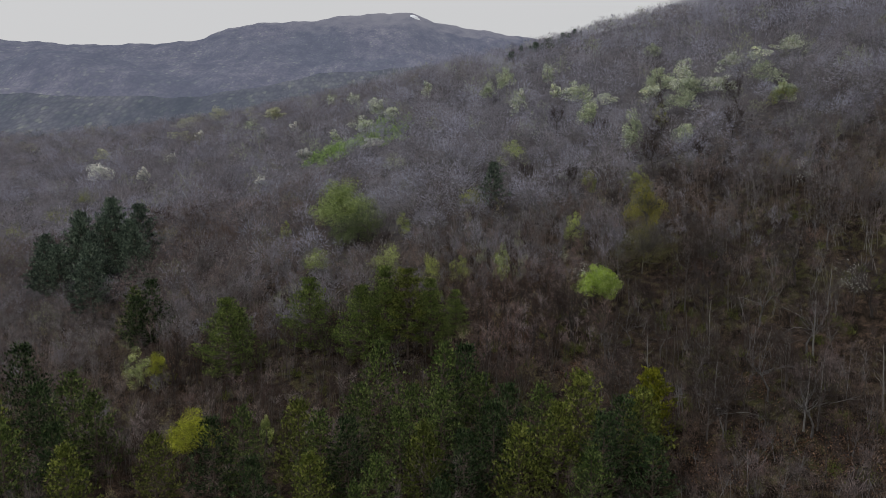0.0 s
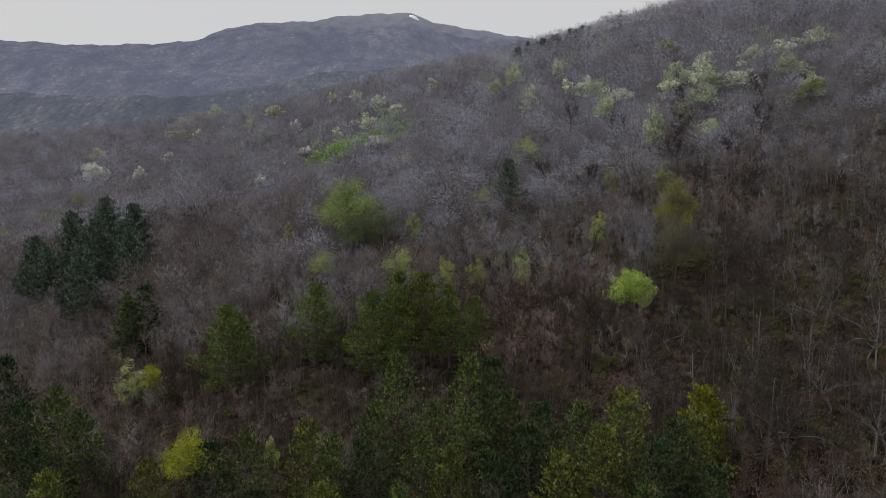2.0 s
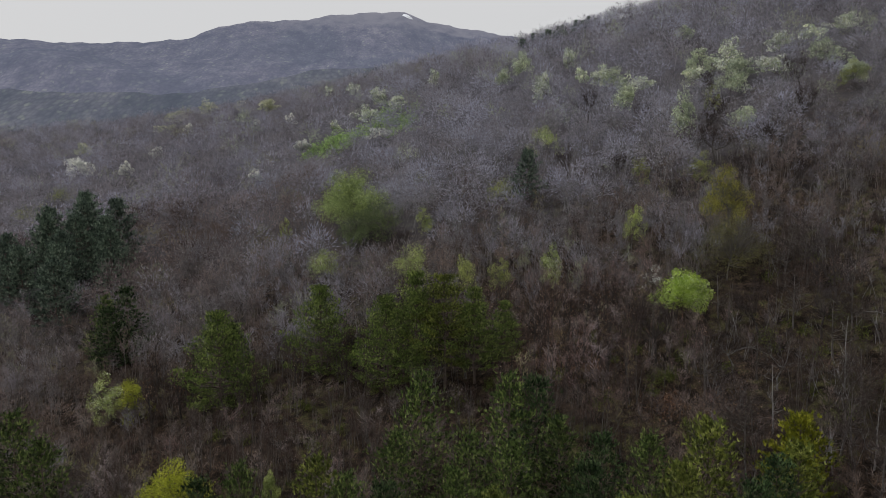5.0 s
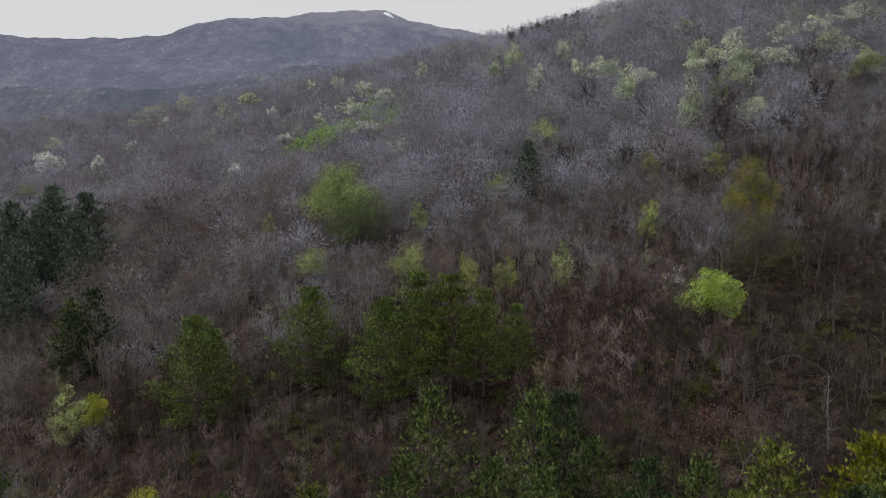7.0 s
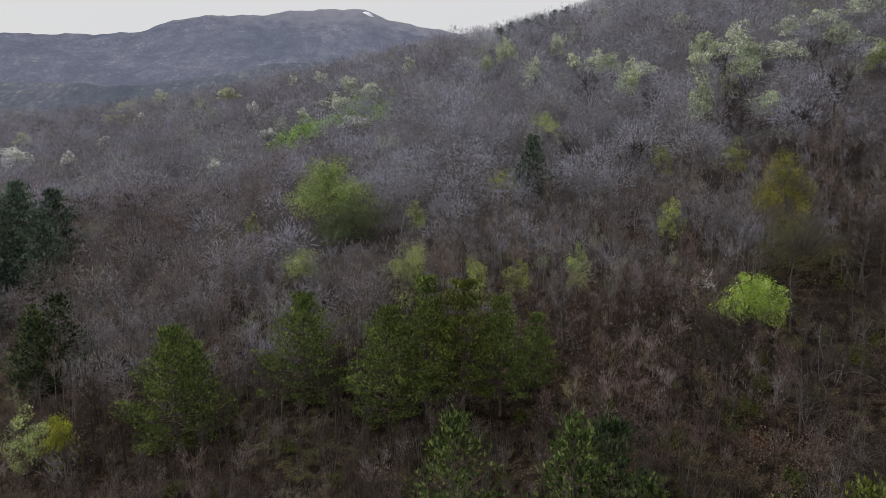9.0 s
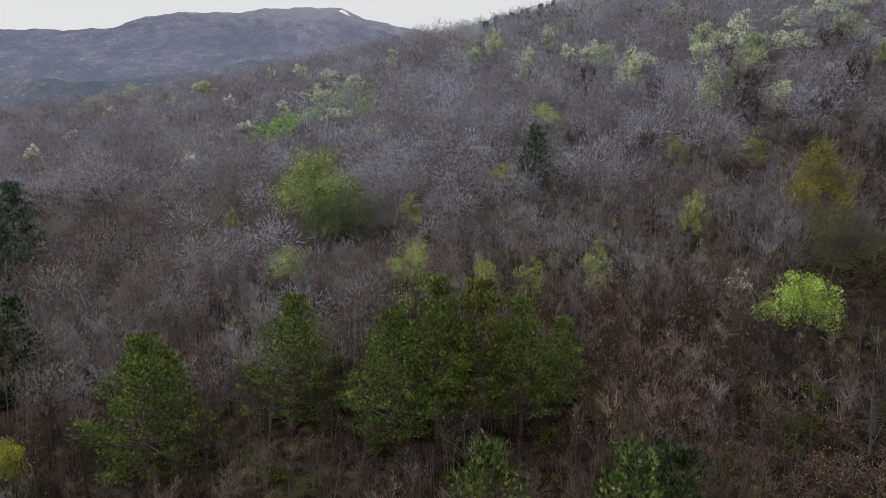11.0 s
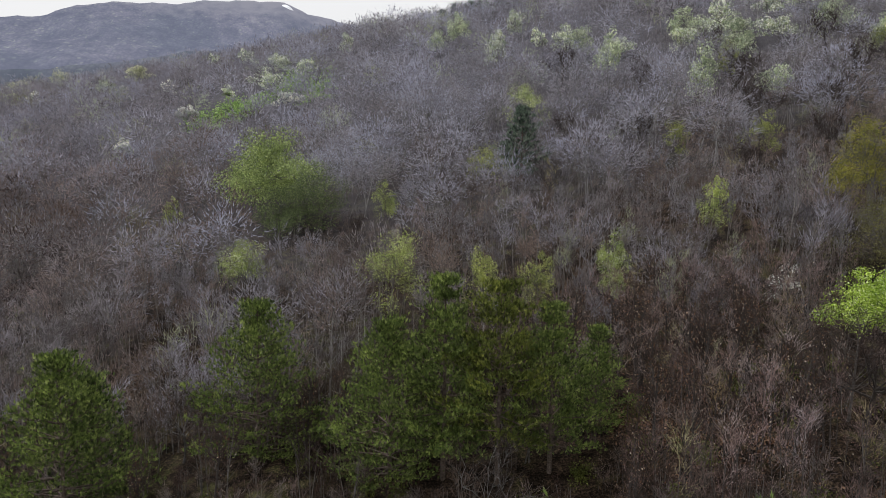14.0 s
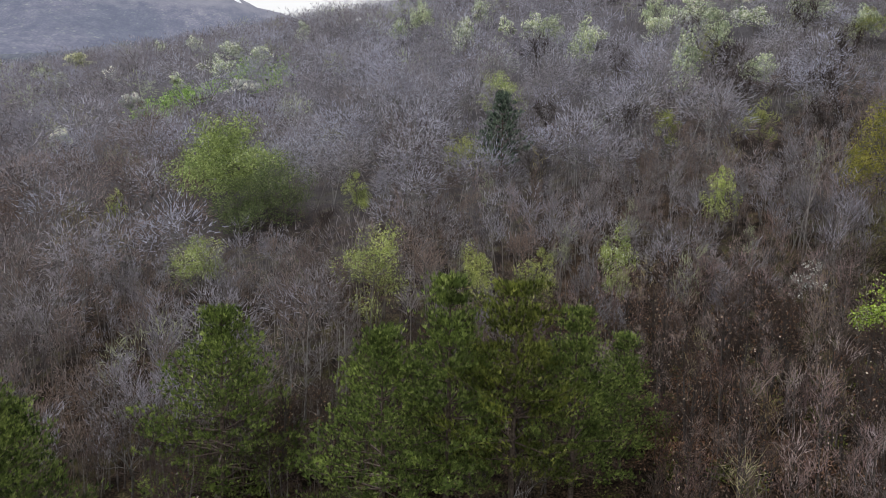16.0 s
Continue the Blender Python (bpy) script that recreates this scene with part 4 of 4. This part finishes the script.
pz_ = hill(px_, py_) + np.abs(rng.normal(0, 0.9, 11000)) * (1 + 0.6 * np.sin(gk * 1.7)) + 0.1
glade = new("glade_shrubs", mesh_of("glade_shrubs", *leaves(np.stack([px_, py_, pz_], 1), 0.42, rng), MEADOW))
tagged(glade, "glade of fresh green grass and low shrubs", "shrubs", kind="stuff")

# olive undergrowth and drifts of fallen leaves on the lower slope
UNDER = leaf_material("olive_undergrowth", ((0.0, (0.045, 0.052, 0.014)), (0.6, (0.115, 0.132, 0.034)), (1.0, (0.2, 0.22, 0.07))), 0.2, 0.7)
FALLEN = leaf_material("fallen_leaves", ((0.0, (0.07, 0.035, 0.02)), (0.6, (0.18, 0.1, 0.065)), (1.0, (0.36, 0.25, 0.18))), 0.05, 0.8)
rng = np.random.default_rng(78)
SPOTS = ((39.1, 69.8, 2.4), (33.6, 84.0, 2.6), (25.3, 55.5, 2.2), (25.7, 78.2, 2.0), (32.8, 51.1, 2.2), (40.3, 79.3, 2.8), (47.1, 80.1, 3.0), (14.4, 72.4, 1.4), (25.4, 76.9, 1.5), (10.5, 82.6, 1.2), (3.2, 80.8, 1.6), (15.8, 67.4, 1.8), (12.0, 78.4, 1.0), (5.3, 78.4, 0.7), (14.8, 81.2, 1.4), (36.0, 62.0, 2.0), (44.0, 92.0, 2.5), (20.5, 62.0, 1.8),
         (26.5, 66.5, 2.4), (30.0, 75.5, 2.2), (43.0, 66.0, 2.5), (36.0, 57.0, 2.0), (48.0, 73.0, 2.8), (18.0, 77.0, 1.5), (-12.5, 79.5, 2.4), (-18.5, 81.5, 2.2), (-3.5, 77.5, 2.0), (-23.0, 79.0, 2.2), (-8.0, 75.0, 2.5), (2.5, 75.0, 2.0), (-16.0, 74.0, 2.6), (9.0, 72.0, 2.0))
for cx, cy, r in SPOTS:
    for _ in range(3):
        n = 420
        ox, oy, size = cx + rng.normal(0, r), cy + rng.normal(0, r), rng.uniform(0.5, 1.0)
        gx, gy = rng.normal(0, 0.5 * size, n), rng.normal(0, 0.5 * size, n)
        gz = hill(ox + gx, oy + gy) - hill(ox, oy) + np.abs(rng.normal(0, 0.45 * size, n)) + 0.04
        bush = new("undergrowth_shrub", mesh_of("undergrowth_shrub", *leaves(np.stack([gx, gy, gz], 1), 0.13, rng), UNDER))
        tagged(bush, "low olive-green shrub on the forest floor", "shrub", "undergrowth shrubs")
        stand(bush, ox, oy)
LITTER = np.array(((32.1, 53.4, 3.2), (21.8, 54.5, 2.4), (28.4, 56.5, 2.6), (13.4, 71.7, 1.6), (8.9, 84.9, 2.2), (4.3, 82.0, 1.6), (5.9, 80.5, 2.2), (9.0, 78.0, 2.5), (18.0, 70.0, 2.0), (30.0, 64.0, 2.4)))
lk = rng.integers(0, len(LITTER), 15000)
lx_, ly_ = LITTER[lk, 0] + rng.normal(0, 1, 15000) * LITTER[lk, 2] * 0.6, LITTER[lk, 1] + rng.normal(0, 1, 15000) * LITTER[lk, 2] * 0.6
fallen = new("fallen_leaves", mesh_of("fallen_leaves", *leaves(np.stack([lx_, ly_, hill(lx_, ly_) + rng.uniform(0.05, 0.14, 15000)], 1), 0.15, rng), FALLEN))
tagged(fallen, "drifts of dry russet leaves on the ground", "leaf litter", kind="stuff")

# ---- bare woods ----
BARE = {}


def toned(me, tone=None):
    """The wood tone of each tree in a mesh, from dark to pale, or one even tone."""
    at = me.attributes.new("tone", "FLOAT", "POINT")
    at.data.foreach_set("value", np.full(len(me.vertices), 0.5, np.float32) if tone is None else tone.astype(np.float32))


def bare_kind(key, seed, wood_mat, twig_mat, name, label, category, group, dry=0, **kw):
    rng = np.random.default_rng(seed)
    root = new(name)
    trunks, w, t = bare_tree(rng, **kw)
    for one in trunks:
        part("trunk" if len(trunks) == 1 else "stem", one, wood_mat, root)
    part("limb_frame", w, wood_mat, root, kind="stuff")
    part("crown", t, twig_mat, root, kind="stuff")
    toned(root.children[-1].data)
    if dry:
        k = rng.integers(0, len(t[0]) // 3, dry) * 3
        part("withered_foliage", leaves(t[0][k] + rng.normal(0, 0.05, (dry, 3)), 0.11, rng, 0.5), DRY_LEAF, root, "withered leaves still hanging", "stuff")
    tagged(root, label, category, group)
    BARE[key] = [root, False]


def bare(key, x, y, turn, scale):
    root, used = BARE[key]
    if not used:
        BARE[key][1] = True
        return stand(root, x, y, turn, scale)
    return place_copy(root, x, y, turn, scale)


for i in range(3):
    bare_kind(("slim", i), 40 + i, BARK_DARK, TWIG_BROWN, "bare_sapling", "slim leafless sapling with a dark stem", "tree", "bare saplings", dry=110, H=6.0, spread=1.8, n_br=22, n_sub=7, n_tw=4, upright=1.2, thick=1.5, twig=0.024)
    bare_kind(("coppice", i), 50 + i, BARK_GREY, TWIG_BROWN, "bare_tree", "leafless grey-brown tree with several stems", "tree", "bare trees", H=5.4, spread=2.4, n_br=22, n_sub=6, n_tw=3, stems=3, upright=0.9, thick=1.2, twig=0.025)
    bare_kind(("spread", i), 60 + i, BARK_GREY, TWIG_PALE, "bare_tree", "leafless tree with wide pale crooked limbs", "tree", "bare spreading trees", H=5.4, spread=3.1, n_br=22, n_sub=8, n_tw=4, upright=0.55, thick=1.45, twig=0.024)
    bare_kind(("shrub", i), 70 + i, BARK_GREY, TWIG_RUST, "bare_shrub", "low thicket shrub of thin brown stems", "shrub", "bare shrubs", H=3.1, spread=1.5, n_br=20, n_sub=5, n_tw=3, stems=5, upright=1.3, thick=1.3, twig=0.025)


BARK_PALE = bark_material("pale_bark", (0.16, 0.15, 0.14), (0.4, 0.38, 0.36))
bare_kind(("pale", 0), 121, BARK_PALE, TWIG_PALE, "bare_tree", "slender leafless tree with a pale grey trunk", "tree", "pale-trunked trees", H=7.5, spread=2.2, n_br=16, n_sub=7, n_tw=3, upright=1.0, thick=1.1)
def oak_kind(key, seed, wood_mat, twig_mat, label, group, **kw):
    root = new("bare_tree")
    trunk, w, t = crooked_tree(np.random.default_rng(seed), **kw)
    part("trunk", trunk, wood_mat, root)
    part("limb_frame", w, wood_mat, root, kind="stuff")
    part("crown", t, twig_mat, root, kind="stuff")
    toned(root.children[-1].data)
    tagged(root, label, "tree", group)
    BARE[key] = [root, False]


oak_kind(("oak", 0), 122, BARK_DARK, TWIG_DARK, "dark crooked leafless oak", "dark oaks", H=7.0, wide=8.0, limbs=7, twig=0.034)
oak_kind(("oak", 1), 123, BARK_DARK, TWIG_UMBER, "grey crooked leafless oak with a broad crown", "dark oaks", H=7.0, wide=8.6, limbs=8, twig=0.034, flat=0.4)
oak_kind(("oak", 2), 124, BARK_ASH, TWIG_PALE, "leafless tree with pale grey crooked limbs", "pale crooked trees", H=5.6, wide=7.0, limbs=8, twig=0.03, thick=0.75, flat=0.45)
for x, y, turn, sc in ((30.9, 57.5, 10, 1.0), (32.6, 58.4, 80, 0.9), (20.0, 66.0, 200, 0.8), (27.0, 69.0, 140, 0.9), (36.0, 66.0, 300, 1.0), (40.5, 72.0, 15, 0.8), (24.5, 61.0, 100, 0.75), (38.0, 58.0, 230, 0.9), (-12.2, 88.6, 0, 0.85), (-11.2, 89.6, 50, 0.8), (-12.8, 90.4, 100, 0.9), (-10.4, 91.2, 170, 0.8), (-13.4, 89.0, 250, 0.75)):
    bare(("pale", 0), x, y, turn, sc)
for i, x, y, turn, sc in (
    (1, 8.8, 111.0, 0, 0.85), (0, 16.0, 125.5, 60, 0.75), (0, 21.2, 119.2, 120, 0.75), (0, 36.8, 126.5, 200, 1.15), (0, 35.0, 115.7, 280, 0.95), (0, 36.0, 106.0, 30, 0.85), (0, 39.0, 103.0, 170, 0.8),
    (0, 24.7, 151.8, 90, 0.9), (0, 44.8, 139.8, 10, 0.95), (0, -10.5, 115.3, 150, 0.6), (0, 30.0, 136.0, 250, 0.9), (0, 50.0, 121.0, 75, 1.0), (0, 43.0, 112.0, 330, 0.9), (0, 56.0, 133.0, 40, 1.0), (0, 27.0, 104.0, 15, 0.75),
    (0, 14.6, 76.7, 70, 0.95), (2, 22.7, 70.9, 220, 0.85), (2, 23.9, 57.0, 330, 1.05), (2, 31.1, 56.7, 45, 1.2), (2, 29.6, 61.5, 15, 1.15), (2, 33.4, 72.3, 120, 1.1), (2, 35.5, 66.2, 200, 1.15), (2, 25.4, 65.8, 310, 0.85),
    (1, 40.0, 78.0, 60, 0.95), (0, 39.0, 84.0, 220, 0.9), (1, 33.0, 81.0, 70, 0.85), (0, 24.5, 78.0, 20, 0.75), (1, 44.0, 70.0, 140, 0.95), (2, 47.0, 84.0, 260, 1.2), (0, 41.0, 60.0, 100, 0.85), (1, 29.0, 76.0, 190, 0.8), (2, 20.5, 74.5, 20, 0.8),
    (2, -5.2, 76.6, 0, 0.85), (2, -21.5, 88.0, 130, 0.85), (2, -27.5, 55.5, 80, 0.7),
):
    bare(("oak", i), x, y, turn, sc)
    CLEAR.append((x, y - 1.2, 1.7 * sc))


def scatter(rng, x0, x1, y0, y1, step):
    xs, ys = np.meshgrid(np.arange(x0, x1, step), np.arange(y0, y1, step))
    n = xs.size
    return xs.ravel() + rng.uniform(-0.5, 0.5, n) * step, ys.ravel() + rng.uniform(-0.5, 0.5, n) * step


def open_spot(x, y, crown=0.0):
    """Where a tree with a crown of that radius does not grow into or stand before a marked one."""
    ok = np.ones(len(x), bool)
    for cx, cy, r in CLEAR:
        ok &= (x - cx) ** 2 + (y - cy + crown * 0.6) ** 2 > (r + crown * 0.7) ** 2
    return ok


rng = np.random.default_rng(21)
bx, by = scatter(rng, -34, 34, 58, 90, 2.15)
keep = open_spot(bx, by) & (rng.uniform(0, 1, len(bx)) < 0.9) & ~((by < 66) & (bx < 16)) & ~((bx > 14) & (rng.uniform(0, 1, len(bx)) < 0.45))
bx, by = bx[keep], by[keep]
near_pick = np.argsort((bx + 2) ** 2 * 0.5 + (by - 74) ** 2)[:300]
for k in near_pick:
    x, y = bx[k], by[k]
    u = rng.uniform()
    if x > 13:
        key = "spread" if u < 0.62 else "coppice" if u < 0.85 else "shrub"
    elif x > 0 and y > 74:
        key = "slim" if u < 0.9 else "shrub"
    elif y < 79:
        key = "shrub" if u < 0.75 else "coppice"
    else:
        key = "coppice" if u < 0.45 else "slim" if u < 0.8 else "shrub"
    bare((key, int(rng.integers(0, 3))), x, y, rng.uniform(0, 360), rng.uniform(0.75, 1.15))
taken = np.zeros(len(bx), bool)
taken[near_pick] = True


def woods(name, x, y, kinds, scale, twig_mat, rng, label, wood_mat=BARK_GREY):
    """A whole stand of bare trees as one sheet of real geometry."""
    out, slots, tones = [], [], []
    mats = list(twig_mat) if isinstance(twig_mat, tuple) else [twig_mat]
    d = drift(x, y)
    pick = np.clip(((d * 0.45 + 0.5 + rng.normal(0, 0.22, len(x))) * len(kinds)).astype(int), 0, len(kinds) - 1)
    for i, (stem, brush) in enumerate(kinds):
        V, F = join((stem, brush))
        m = np.nonzero(pick == i)[0]
        a, sc = rng.uniform(0, 6.283, len(m)), rng.uniform(*scale, len(m)) * (1 + 0.22 * d[m])
        c, s_ = np.cos(a) * sc, np.sin(a) * sc
        W = np.empty((len(m), len(V), 3), np.float32)
        W[..., 0] = x[m][:, None] + c[:, None] * V[:, 0] - s_[:, None] * V[:, 1]
        W[..., 1] = y[m][:, None] + s_[:, None] * V[:, 0] + c[:, None] * V[:, 1]
        W[..., 2] = hill(x[m], y[m])[:, None] + sc[:, None] * V[:, 2]
        FF = F[None] + (np.arange(len(m)) * len(V))[:, None, None]
        out.append((W.reshape(-1, 3), FF.reshape(-1, 3)))
        own = np.clip(0.46 + 0.15 * d[m] + rng.normal(0, 0.23, len(m)), 0, 0.7)
        own = np.where(rng.uniform(0, 1, len(m)) < 0.035, rng.uniform(0.93, 1.0, len(m)), own)
        tones.append(np.repeat(own, len(V)))
        tone = np.clip(((-0.3 * d[m] + 0.5 + rng.normal(0, 0.3, len(m))) * len(mats)).astype(int), 0, len(mats) - 1)
        slots.append(np.where(np.arange(len(F))[None] < len(stem[1]), len(mats) if wood_mat else tone[:, None], tone[:, None]).ravel())
    ob = new(name, mesh_of(name, *join(out), mats[0]))
    for extra in mats[1:] + ([wood_mat] if wood_mat else []):
        ob.data.materials.append(extra)
    toned(ob.data, np.concatenate(tones))
    ob.data.polygons.foreach_set("material_index", np.concatenate(slots).astype(np.int32))
    return tagged(ob, label, "trees", kind="stuff")


def kinds_of(make, seed, count, *sizes, **kw):
    """Several trees of one kind, each grown a little larger than the last."""
    return [make(np.random.default_rng(seed + i), *[a + b * i for a, b in sizes], **kw) for i in range(count)]


SAPLING = kinds_of(pole_tree, 80, 4, (4.6, 0.5), (1.7, 0.15), boughs=12, per=13, twig=0.036)
CLUMP = kinds_of(pole_tree, 84, 3, (4.2, 0.5), (1.6, 0.15), boughs=8, per=10, twig=0.036, stems=3)
STEM = kinds_of(pole_tree, 110, 3, (5.0, 0.4), (1.4, 0.15), boughs=11, per=14, twig=0.02)
SHRUB = kinds_of(pole_tree, 95, 3, (2.2, 0.3), (1.2, 0.15), boughs=6, per=9, twig=0.019, stems=4)
NEAR = kinds_of(crown_tree, 140, 4, (4.8, 0.5), (3.8, 0.5), lumps=15, per=26, twig=0.024, stems=3, length=0.4)
MID = kinds_of(crown_tree, 90, 5, (4.8, 0.45), (3.4, 0.5), lumps=16, per=22, twig=0.05, stems=3, length=0.42)
HIGH = kinds_of(crown_tree, 60, 5, (5.0, 0.5), (4.0, 0.5), lumps=16, per=20, twig=0.07, stems=3, length=0.5)
FAR = kinds_of(crown_tree, 100, 6, (4.6, 0.35), (3.8, 0.4), lumps=10, per=7, twig=0.125, stems=1, length=0.75)


def in_sight(x, y):
    return (x > -0.67 * y - 9) & (x < np.maximum(0.67 * y + 9, 1.09 * (y - 52) - 8))


# around the nearest trees
woods("bare_woods", bx[~taken], by[~taken], SAPLING + SHRUB, (0.7, 1.1), (TWIG_BROWN, TWIG_BUFF), rng, "leafless brown saplings and brush on the slope")
tx, ty = scatter(rng, 1, 18, 73, 92, 1.3)
k = open_spot(tx, ty)
woods("bare_woods", tx[k], ty[k], STEM, (0.65, 1.1), (TWIG_RUST, TWIG_BUFF, TWIG_RUST), rng, "thicket of thin dark-stemmed russet saplings", BARK_DARK)
hk = rng.integers(0, k.sum(), 4200)
hx, hy = tx[k][hk] + rng.normal(0, 0.4, 4200), ty[k][hk] + rng.normal(0, 0.4, 4200)
withered = new("withered_leaves", mesh_of("withered_leaves", *leaves(np.stack([hx, hy, hill(hx, hy) + rng.uniform(1.6, 4.4, 4200)], 1), 0.09, rng, 0.5), DRY_LEAF))
tagged(withered, "pale withered leaves hanging in the russet thicket", "leaves", kind="stuff")
sx, sy = scatter(rng, -40, 46, 46, 92, 1.6)
k = open_spot(sx, sy, -1.3) & (rng.uniform(0, 1, len(sx)) < np.where(sx > 12, 0.72, np.where(sy < 62, 0.45, 1.0)))
sx, sy = sx[k], sy[k]
east = sx + rng.normal(0, 2, len(sx)) > 1
woods("brush", sx[~east], sy[~east], SHRUB + CLUMP[:1], (0.55, 1.1), (TWIG_BROWN, TWIG_BUFF, TWIG_RUST, TWIG_BUFF), rng, "low leafless brown brush between the pines", BARK_GREY)
woods("brush", sx[east], sy[east], SHRUB, (0.55, 1.1), (TWIG_BROWN, TWIG_RUST, TWIG_DARK), rng, "low leafless russet brush over the litter", BARK_DARK)
gx_, gy_ = scatter(rng, 14, 62, 48, 92, 3.1)
k = open_spot(gx_, gy_, 0.6) & (rng.uniform(0, 1, len(gx_)) < 0.8)
woods("bare_woods", gx_[k], gy_[k], NEAR, (0.5, 0.9), (TWIG_DARK, TWIG_BROWN, TWIG_PALE, TWIG_DARK), rng, "open leafless grey-brown trees over the litter", BARK_ASH)
mx, my = scatter(rng, -110, 100, 88, 112, 1.7)
k = in_sight(mx, my) & open_spot(mx, my) & (rng.uniform(0, 1, len(mx)) < 0.8)
woods("bare_woods", mx[k], my[k], SAPLING + CLUMP, (0.7, 1.2), (TWIG_UMBER, TWIG_BROWN, TWIG_UMBER, TWIG_BROWN), rng, "dense leafless grey-brown saplings across the slope", BARK_GREY)
mx, my = scatter(rng, -110, 100, 92, 120, 3.6)
k = in_sight(mx, my) & open_spot(mx, my, 2.2) & (rng.uniform(0, 1, len(mx)) < 0.7)
woods("bare_woods", mx[k], my[k], MID, (0.65, 1.2), (TWIG_UMBER, TWIG_UMBER, TWIG_BROWN), rng, "leafless trees with domed brushy crowns", BARK_GREY)
ux, uy = scatter(rng, -75, 75, 88, 118, 2.7)
k = in_sight(ux, uy) & open_spot(ux, uy)
woods("brush", ux[k], uy[k], SHRUB, (0.6, 1.1), (TWIG_BROWN, TWIG_UMBER), rng, "leafless brown brush under the grey woods", BARK_DARK)
mx, my = scatter(rng, -135, 120, 112, 156, 2.9)
k = in_sight(mx, my) & open_spot(mx, my, 2.2) & (rng.uniform(0, 1, len(mx)) < 0.95)
mx, my = mx[k], my[k]
west = mx + rng.normal(0, 9, len(mx)) < -22
woods("bare_woods", mx[west], my[west], HIGH, (0.6, 1.4), (TWIG_UMBER, TWIG_DARK, TWIG_BROWN), rng, "leafless dusky brown-violet woods in the hollow", BARK_GREY)
# These paler, bluer twig colours paint the haze higher up.
woods("bare_woods", mx[~west], my[~west], HIGH, (0.6, 1.4), (TWIG_GREY, TWIG_HAZE_VIOLET, TWIG_GREY), rng, "leafless woods higher on the slope, tinted grey-violet for haze", BARK_ASH)
lx, ly = scatter(rng, -90, -34, 56, 92, 2.2)
k = in_sight(lx, ly) & open_spot(lx, ly)
woods("bare_woods", lx[k], ly[k], MID[:3] + CLUMP + SHRUB, (0.7, 1.1), (TWIG_UMBER, TWIG_DARK, TWIG_BROWN), rng, "leafless grey thicket low on the slope")
cx_, cy_ = scatter(rng, 10, 50, 42, 66, 1.9)
k = open_spot(cx_, cy_) & (rng.uniform(0, 1, len(cx_)) < 0.8)
woods("bare_woods", cx_[k], cy_[k], SAPLING + STEM + SHRUB, (0.6, 1.15), (TWIG_RUST, TWIG_DARK, TWIG_BROWN, TWIG_PALE), rng, "leafless trees over leaf litter at the foot of the slope", BARK_DARK)
rx, ry = scatter(rng, 50, 90, 58, 92, 2.6)
k = in_sight(rx, ry) & open_spot(rx, ry)
woods("bare_woods", rx[k], ry[k], MID + SAPLING, (0.75, 1.2), (TWIG_PALE, TWIG_BROWN, TWIG_DARK), rng, "open leafless woods with pale limbs")
fx, fy = scatter(rng, -320, 270, 156, 400, 3.15)
k = in_sight(fx, fy) & ((fy < 300) | (rng.uniform(0, 1, len(fx)) < 0.7)) & open_spot(fx, fy, 1.5) & ~((np.abs(fx + 33 - (fy - 182) * 20 / 52) < 7.5) & (fy > 172) & (fy < 212))
fx, fy = fx[k], fy[k]
# Far twig colours carry painted haze, deeper west, paler east.
west = fx + rng.normal(0, 14, len(fx)) < -30
crest = ~west & (fy > 235) & (fx > 14)
woods("far_bare_woods", fx[crest], fy[crest], FAR, (0.55, 1.05), (TWIG_HAZE_PALE, TWIG_HAZE_VIOLET, TWIG_HAZE), rng, "low leafless scrub along the crest, tinted grey-violet for haze", None)
woods("far_bare_woods", fx[west], fy[west], FAR, (0.7, 1.4), (TWIG_HAZE, TWIG_UMBER, TWIG_HAZE), rng, "far leafless woods in the hollow, tinted dusky violet for haze", None)
woods("far_bare_woods", fx[~west & ~crest], fy[~west & ~crest], FAR, (0.7, 1.4), (TWIG_HAZE_PALE, TWIG_HAZE_VIOLET, TWIG_HAZE_VIOLET), rng, "far leafless woods up to the crest, tinted grey-violet for haze", None)
